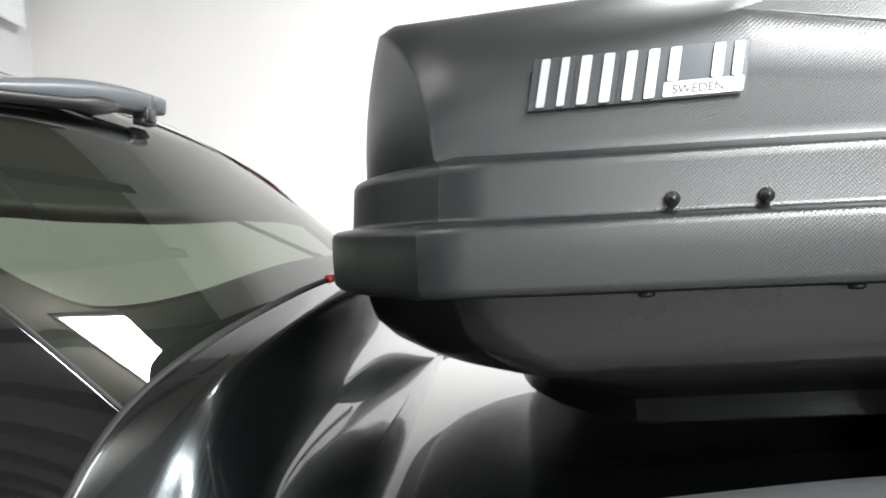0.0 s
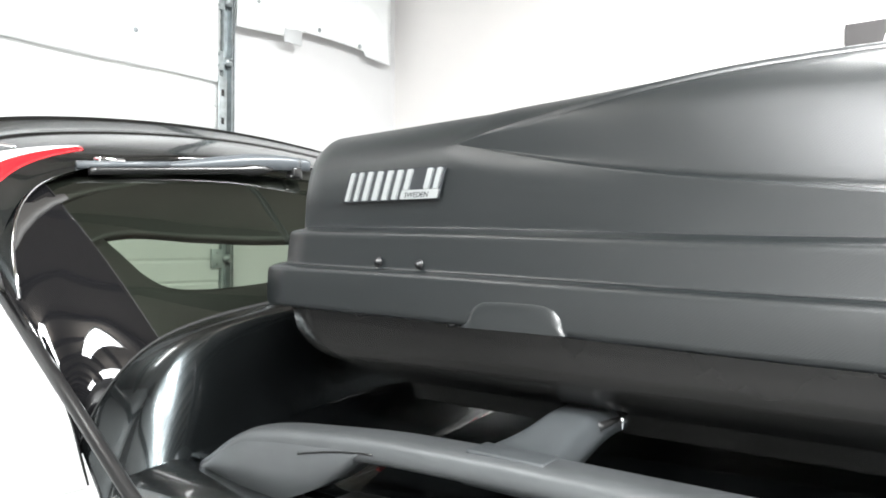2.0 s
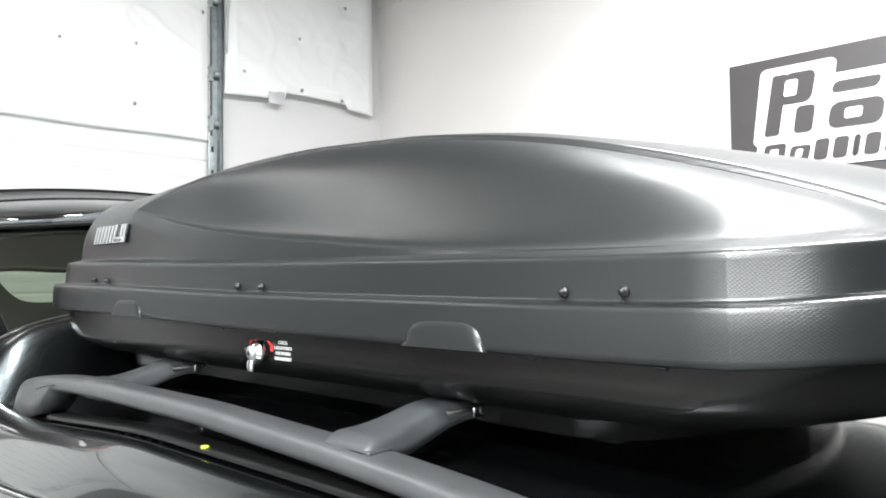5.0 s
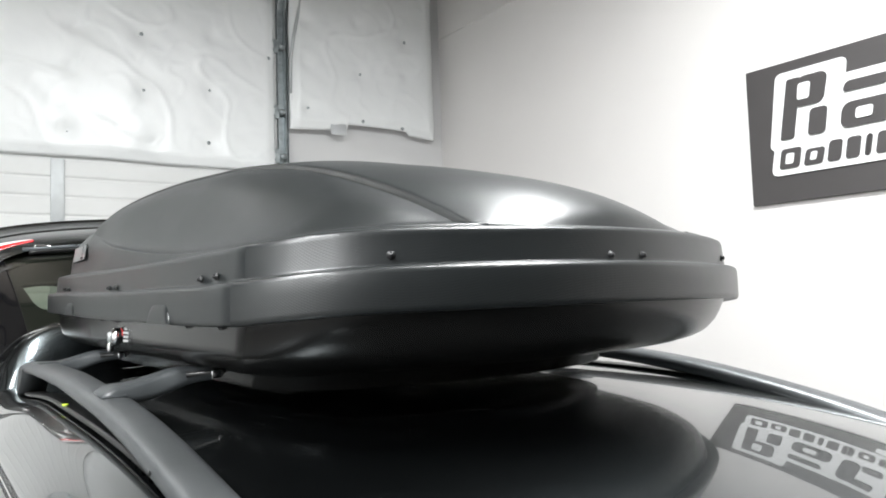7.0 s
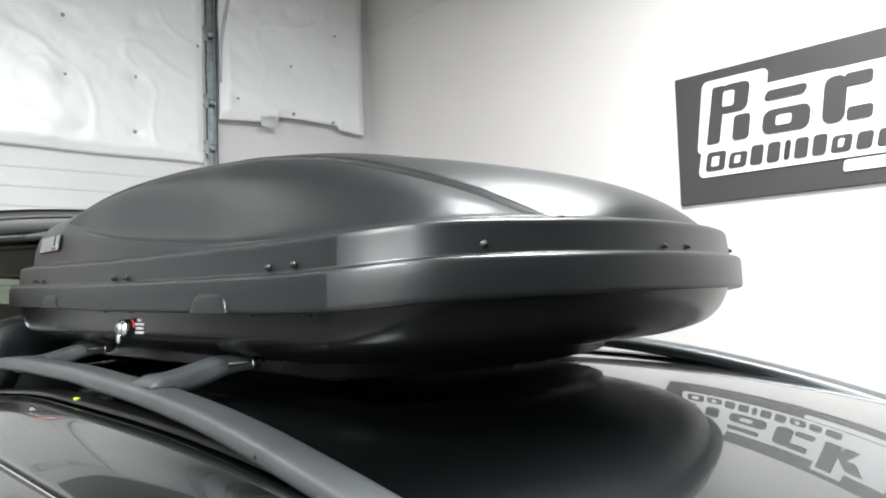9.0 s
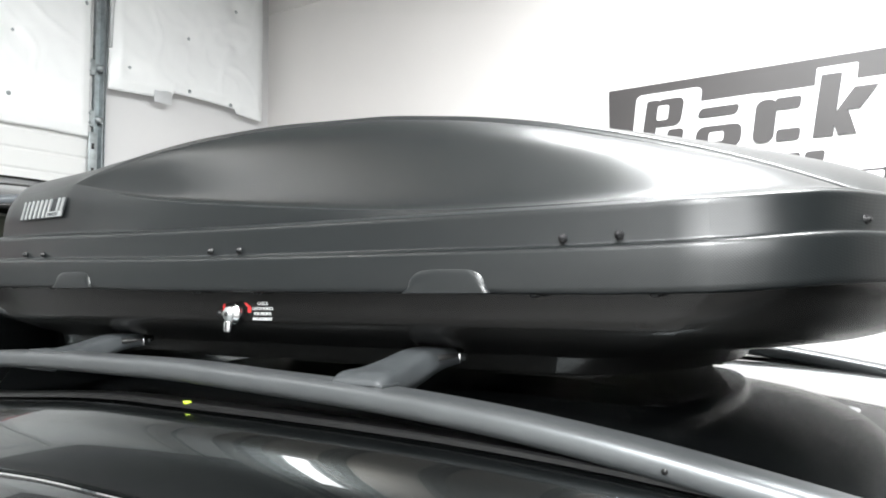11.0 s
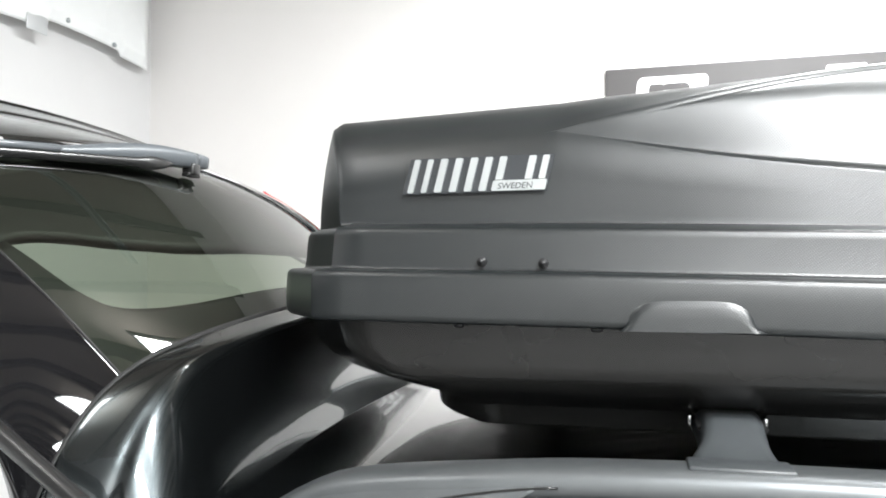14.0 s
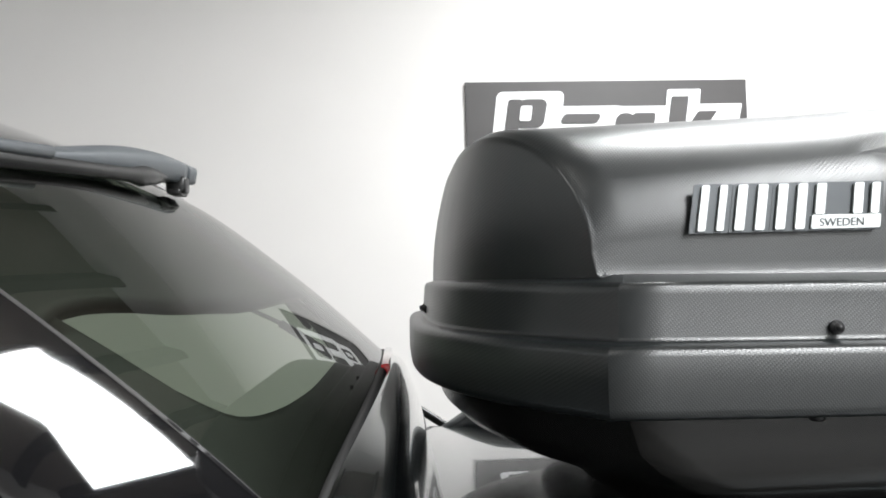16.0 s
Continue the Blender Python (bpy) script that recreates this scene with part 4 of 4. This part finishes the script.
def lid_section(x):
    # half section as (x, distance from the middle, height): wall, ledge, flank, riser, crown
    top = lerp_table(x, TOPC)
    if x <= TIP:
        wall = rear_wall(x)
        crown = [(0.397 * (1 - k / 45), arch(x, 0.397 * (1 - k / 45))) for k in range(1, 46)]
        return [(x, d, h) for d, h in wall + [wall[-1]] * 25 + crown]
    fx, fd = foot_at(x)
    base = 2.012 + zshift(fx)
    grow = ease((x - TIP) / 0.30)
    open_up = min(1.0, (x - TIP) / 0.09)
    close_in = max(0.0, min(1.0, (END - x) / 0.05))
    ux, ud, uz = x, lerp_table(x, CREASE_W), lerp_table(x, CREASE_Z)
    out = Vector((fx - ux, fd - ud))
    reach = max(out.length, 1e-5)
    out = out / reach
    sz = max(lerp_table(x, EDGE_Z), base + 0.004)
    inset = fd - lerp_table(x, EDGE_W) if x < 1.1 else 0.005
    inset = min(inset, reach * 0.3) if x > TURN else inset
    edge = (fx - out.x * inset, fd - out.y * inset)
    # the wall keeps its rounded top near the tip and sharpens forward
    low, flat = [], even([(fd, base), (fd - 0.002, base + 0.003), (edge[1], sz)], 34)
    wall = rear_wall(TIP)
    tall = (sz - base) / (wall[-1][1] - 2.012 - zshift(TIP))
    for k in range(34):
        q = k / 33
        hh = base + (wall[k][1] - 2.012 - zshift(TIP)) * tall
        dd = wall[k][0] + (edge[1] - wall[-1][0]) * q * q
        f = grow if x < TURN else 1.0
        low.append((fx + (edge[0] - fx) * q, dd + (flat[k][0] - dd) * f, hh + (flat[k][1] - hh) * f))
    low[-1] = (edge[0], edge[1], sz)
    ledge = min((0.004 + 0.024 * ease((x - 0.2) / 0.8)) * open_up, reach * 0.35)
    lip = min((0.008 + 0.004 * ease((x - 0.9) / 0.5)) * open_up * close_in, max(0.0, (uz - sz) * 0.6))
    rise = 0.004 * open_up * close_in
    inner = (edge[0] - out.x * ledge, edge[1] - out.y * ledge, sz + rise)
    crest = (ux + out.x * lip * 0.35, ud + out.y * lip * 0.35, max(uz - lip, sz + rise * 1.05))
    low.append((edge[0] - out.x * ledge * 0.12, edge[1] - out.y * ledge * 0.12, sz + rise * 0.25))
    low.append((edge[0] - out.x * ledge * 0.5, edge[1] - out.y * ledge * 0.5, sz + rise * 0.6))
    for k in range(20):
        q = k / 19
        g = (0.30 * q + 0.70 * (3 * q * q - 2 * q ** 3)) * (1 - grow) + grow * (0.12 * q + 0.88 * (1 - (1 - q) ** 2.1) * (3 * q - 2 * q * q if q < 0.5 else 1.0) ** 0.35)
        low.append((inner[0] + (crest[0] - inner[0]) * q, inner[1] + (crest[1] - inner[1]) * q, inner[2] + (crest[2] - inner[2]) * g))
    low.append((ux + out.x * lip * 0.28, ud + out.y * lip * 0.28, uz - lip * 0.75))
    low.append((ux + out.x * lip * 0.08, ud + out.y * lip * 0.08, uz - lip * 0.2))
    low.append((ux - out.x * lip * 0.25, ud - out.y * lip * 0.25, uz + lip * 0.03))
    _, d0, z0 = low[-1]
    bow = ease((x - 0.95) / (END - 0.95))
    top = lerp_table(ux + bow * 0.115 * (ud / 0.4) ** 2, TOPC)
    a0, crown = arch(TIP, 0.397), []
    n = 2.6 - 0.6 * ease((x - 0.5) / 0.7)
    for k in range(1, 46):
        q = 1 - k / 45
        fa = (arch(TIP, 0.397 * q) - a0) / (arch(TIP, 0) - a0)
        fg = 1 - q ** n
        h = z0 + (max(top, z0 + 0.001) - z0) * (fa + (fg - fa) * grow)
        px = low[-1][0] + bow * 0.115 * ((d0 / 0.4) ** 2 - (d0 * q / 0.4) ** 2)
        crown.append((px, d0 * q, h))
    return low + crown


def full(half):
    return half + [(x, 2 * YC - y, zz) for x, y, zz in half[-2::-1]]


def rear_x(d, h):
    return -0.198 + 0.104 * (d / 0.413) ** 3.7 + 0.023 * ((h - 2.03) / 0.15) ** 2


# rear face, growing from the rim to the arch, then the sections forward
rear_sec = lid_section(-0.12)
rows = []
for g in (0.0, 0.05, 0.2, 0.4, 0.6, 0.8, 0.92, 0.97, 0.99, 1.0):
    base = 2.012 + zshift(-0.15)
    row = []
    for _, d, h in rear_sec:
        hh = base + (h - base) * g
        row.append((rear_x(d, hh) + (0.006 if g == 1.0 else 0.002 if g == 0.99 else 0.0), YC - d, hh - (0.0015 if g == 0.99 else 0.0)))
    rows.append(full(row))
last = [p[0] for p in rows[-1][:len(rear_sec)]]
stations = [-0.06 + 0.0179 * k for k in range(12)] + [0.1555, 0.158, 0.162, 0.168, 0.176, 0.186, 0.198] + [0.212 + 0.0175 * k for k in range(73)]
stations += [1.488, 1.5, 1.512, 1.524, 1.536, 1.546, 1.555, 1.562, 1.568, 1.572, 1.5745, 1.575]
for x in stations:
    row = []
    for k, (px, d, h) in enumerate(lid_section(x)):
        bend = (last[k] + 0.006 + 0.06) * max(0.0, (0.14 - x) / 0.20) if x < 0.14 else 0.0
        row.append((px + bend, YC - d, h))
    rows.append(full(row))
part("lid", surface(rows), M_LID, cargo, "domed lid with scooped flanks and a creased top")

# base tub
TUB = [(0.450, -0.211, 1.622, 1.935), (0.4495, -0.208, 1.620, 1.912), (0.448, -0.198, 1.610, 1.896), (0.447, -0.182, 1.600, 1.881), (0.4455, -0.158, 1.586, 1.868), (0.4435, -0.144, 1.579, 1.863), (0.440, -0.130, 1.572, 1.859), (0.433, -0.102, 1.555, 1.852), (0.421, -0.075, 1.525, 1.844), (0.40, -0.058, 1.468, 1.836), (0.37, -0.05, 1.40, 1.829), (0.362, -0.046, 1.36, 1.826), (0.360, -0.043, 1.355, 1.823), (0.357, -0.040, 1.35, 1.804), (0.354, -0.036, 1.345, 1.801), (0.2, 0.1, 1.2, 1.800), (0.05, 0.4, 1.0, 1.800)]
rows = [ring(*l, l[3] > 1.9) for l in TUB]
bm = surface(rows, close_v=True)
part("base_tub", bm, M_TUB, cargo, "black plastic base of the cargo box")
for s in (-1, 1):
    for k in range(9):
        y = YC + s * (0.03 + 0.036 * k)
        for x0, x1 in ((0.02 + 0.006 * k, 0.28), (0.385, 0.66), (0.70, 0.97), (1.085, 1.33 - 0.012 * k)):
            part("rib", box(x0, x1, y - 0.006, y + 0.006, 1.794, 1.806, 0.002), M_TUB, cargo)

# rivets along the rim
def rivet(x, y, z, n):
    r = part("rivet", disc((x, y, z), n, 0.0054, 0.0060, 18, 0.0020), M_BOLT, cargo, "round black rivet")
    part("rivet_head", disc(Vector((x, y, z)) + Vector(n).normalized() * 0.0042, n, 0.0035, 0.003, 12, 0.001), M_BOLT, r)


for x, z in ((0.083, 1.988), (0.147, 1.986), (0.645, 1.975), (0.712, 1.974), (1.252, 1.969), (1.319, 1.970)):
    rivet(x, YC - 0.4555, z, (0, -1, 0))
    rivet(x, YC + 0.4555, z, (0, 1, 0))
for d, z in ((0.325, 1.984), (0.032, 1.982)):
    for s in (-1, 1):
        rivet(1.6215 - front_bow(d, 0.4525) + 0.002, YC + s * d, z, (1, s * 1.44 * d, 0))
        if d < 0.1:
            rivet(-0.2155, YC + s * d, 1.996, (-1, 0, 0))
for x in (0.06, 0.20, 0.62, 0.76, 1.22, 1.36):
    for s in (-1, 1):
        part("rivet_end", disc((x, YC + s * 0.462, 1.9085 + zshift(x)), (0, 0, 1), 0.006, 0.005, 12, 0.001), M_BOLT, cargo)
# finger recesses raised on the lip
for x in (0.287, 1.104):
    for s in (-1, 1):
        zb = 1.9105 + zshift(x)
        rows = []
        for k in range(25):
            u = -1 + 2 * k / 24
            h = 0.030 * max(0.0, 1 - abs(u) ** 5) ** 0.6
            px = x + 0.060 * u
            rows.append([(px + (0.012 * u if q == 0 else 0), YC + s * (0.4742 + dp * min(1, (1 - abs(u)) * 6)), zb + h * q) for q, dp in ((0, 0.0045), (0.4, 0.0042), (0.7, 0.0034), (0.9, 0.0016), (1.0, 0.0))])
        part("finger_grip", surface(rows), M_LID, cargo, "raised finger grip on the lid lip")

# badge: plain slanted bars on dark plates
BX, BZ = -0.0145, 2.0655


def badge_plate(name, u0, u1, v0, v1, out, depth, material, parent, label=""):
    lean = 0.008 / 0.038
    return part(name, prism(slant_block(u0, u1, v0, v1, lean * (v1 - v0), 0.0012, 3), (BX + lean * v0, YC - 0.4182 - out, BZ), (1, 0, 0), (0, 0.13, 0.99), (0, -1, 0.13), depth), material, parent, label, smooth=False)


badge = badge_plate("badge", 0.101, 0.1595, 0.0, 0.0115, 0.0012, 0.0018, M_BADGE, cargo, "silver badge of plain slanted bars")
for u0, u1 in ((0.001, 0.0315), (0.034, 0.0655), (0.068, 0.0985), (0.1005, 0.1605)):
    badge_plate("badge_backing", u0 - 0.001, u1 + 0.001, -0.0015, 0.0395, 0.0, 0.0010, M_BADGEDARK, badge, "dark plate behind the bars")
for u0, u1 in ((0.006, 0.0125), (0.0215, 0.0275), (0.0365, 0.0445), (0.0535, 0.0615), (0.0705, 0.0785), (0.0870, 0.0950), (0.1030, 0.1110), (0.1350, 0.1430), (0.1500, 0.1570)):
    low = 0.0120 if u0 > 0.10 else 0.0
    badge_plate("badge_bar", u0, u1, low, 0.038, 0.0012, 0.0026, M_BADGE, badge)
tx = bpy.data.curves.new("badge_text", "FONT")
tx.body, tx.size, tx.extrude, tx.shear = "SWEDEN", 0.0095, 0.0002, 0.15
txo = new("badge_text_source", tx)
me = txo.to_mesh()
bm = bmesh.new()
bm.from_mesh(me)
bpy.data.objects.remove(txo)
bm.transform(Matrix.Translation((BX + 0.108, YC - 0.4213, BZ + 0.0022)) @ Matrix(((1, 0, 0, 0), (0, 0.13, -1, 0), (0, 0.99, 0.13, 0), (0, 0, 0, 1))))
part("badge_text", bm, M_BADGEDARK, badge, "small grey lettering SWEDEN", smooth=False)

# lock knob, red arrow and printed label on the tub
LX, LY, LZ = 0.700, YC - 0.4462, 1.876
lock = part("lock_knob", disc((LX, LY - 0.008, LZ), (0, -1, 0), 0.0175, 0.018, 28, 0.003), M_CHROME, cargo, "chrome lock knob with key grip")
part("knob_grip", box(LX - 0.0075, LX + 0.0075, LY - 0.024, LY - 0.012, LZ - 0.030, LZ - 0.010, 0.004), M_CHROME, lock)
part("knob_face", disc((LX, LY - 0.019, LZ), (0, -1, 0), 0.0105, 0.008, 24, 0.002), M_BADGE, lock)
part("keyhole", disc((LX, LY - 0.0235, LZ), (0, -1, 0), 0.0035, 0.002, 12), M_BLACK, lock)
arc = [(0.001 + 0.033 * math.cos(a), -0.010 + 0.034 * math.sin(a)) for a in [radians(42 + 96 * k / 16) for k in range(17)]]
poly = arc + [(p * 0.89, (q + 0.010) * 0.89 - 0.010) for p, q in arc[::-1]]
red = part("arrow_print", prism(poly, (LX, LY - 0.0008, LZ), (1, 0, 0), (0, 0, 1), (0, -1, 0), 0.0008), M_REDPRINT, cargo, "thin red curved arrow printed over the lock", smooth=False)
for u0, u1, v0, v1 in ((-0.033, -0.026, 0.004, 0.012), (0.024, 0.031, 0.002, 0.010)):
    # small padlock signs at both ends
    part("arrow_mark", box(LX + u0, LX + u1, LY - 0.0017, LY - 0.0009, LZ + v0, LZ + v1, 0.0003), M_REDPRINT, red, smooth=False)
    mid = (u0 + u1) / 2
    part("arrow_mark", tube([(LX + mid + 0.0024 * math.cos(a), LY - 0.0013, LZ + v1 + 0.003 * math.sin(a)) for a in [math.pi * k / 8 for k in range(9)]], 0.0007, 6), M_REDPRINT, red)


def lettering(text, size, centre, y, z):
    # flat raised lettering on the side, centred
    curve = bpy.data.curves.new("lettering", "FONT")
    curve.body, curve.size, curve.extrude, curve.align_x, curve.space_character, curve.offset = text, size, 0.0003, "CENTER", 1.02, 0.00012
    source = new("lettering_source", curve)
    bm = bmesh.new()
    bm.from_mesh(source.to_mesh())
    bpy.data.objects.remove(source)
    bm.transform(Matrix.Translation((centre, y, z)) @ Matrix(((1, 0, 0, 0), (0, 0, -1, 0), (0, 1, 0, 0), (0, 0, 0, 1))))
    return bm


for k, (text, wide) in enumerate((("CHECK", 0.0068), ("LATCH POINTS", 0.0063), ("FOR PROPER", 0.0064), ("ENGAGEMENT", 0.0063))):
    part("lock_lettering", lettering(text, wide, LX + 0.0565, LY - 0.0016, LZ + 0.0140 - 0.0078 * k), M_WHITEPRINT, cargo, "white printed line of small capitals", smooth=False)
part("tub_screw", disc((0.660, LY - 0.002, 1.8765), (0, -1, 0), 0.005, 0.005, 12, 0.001), M_BOLT, cargo)
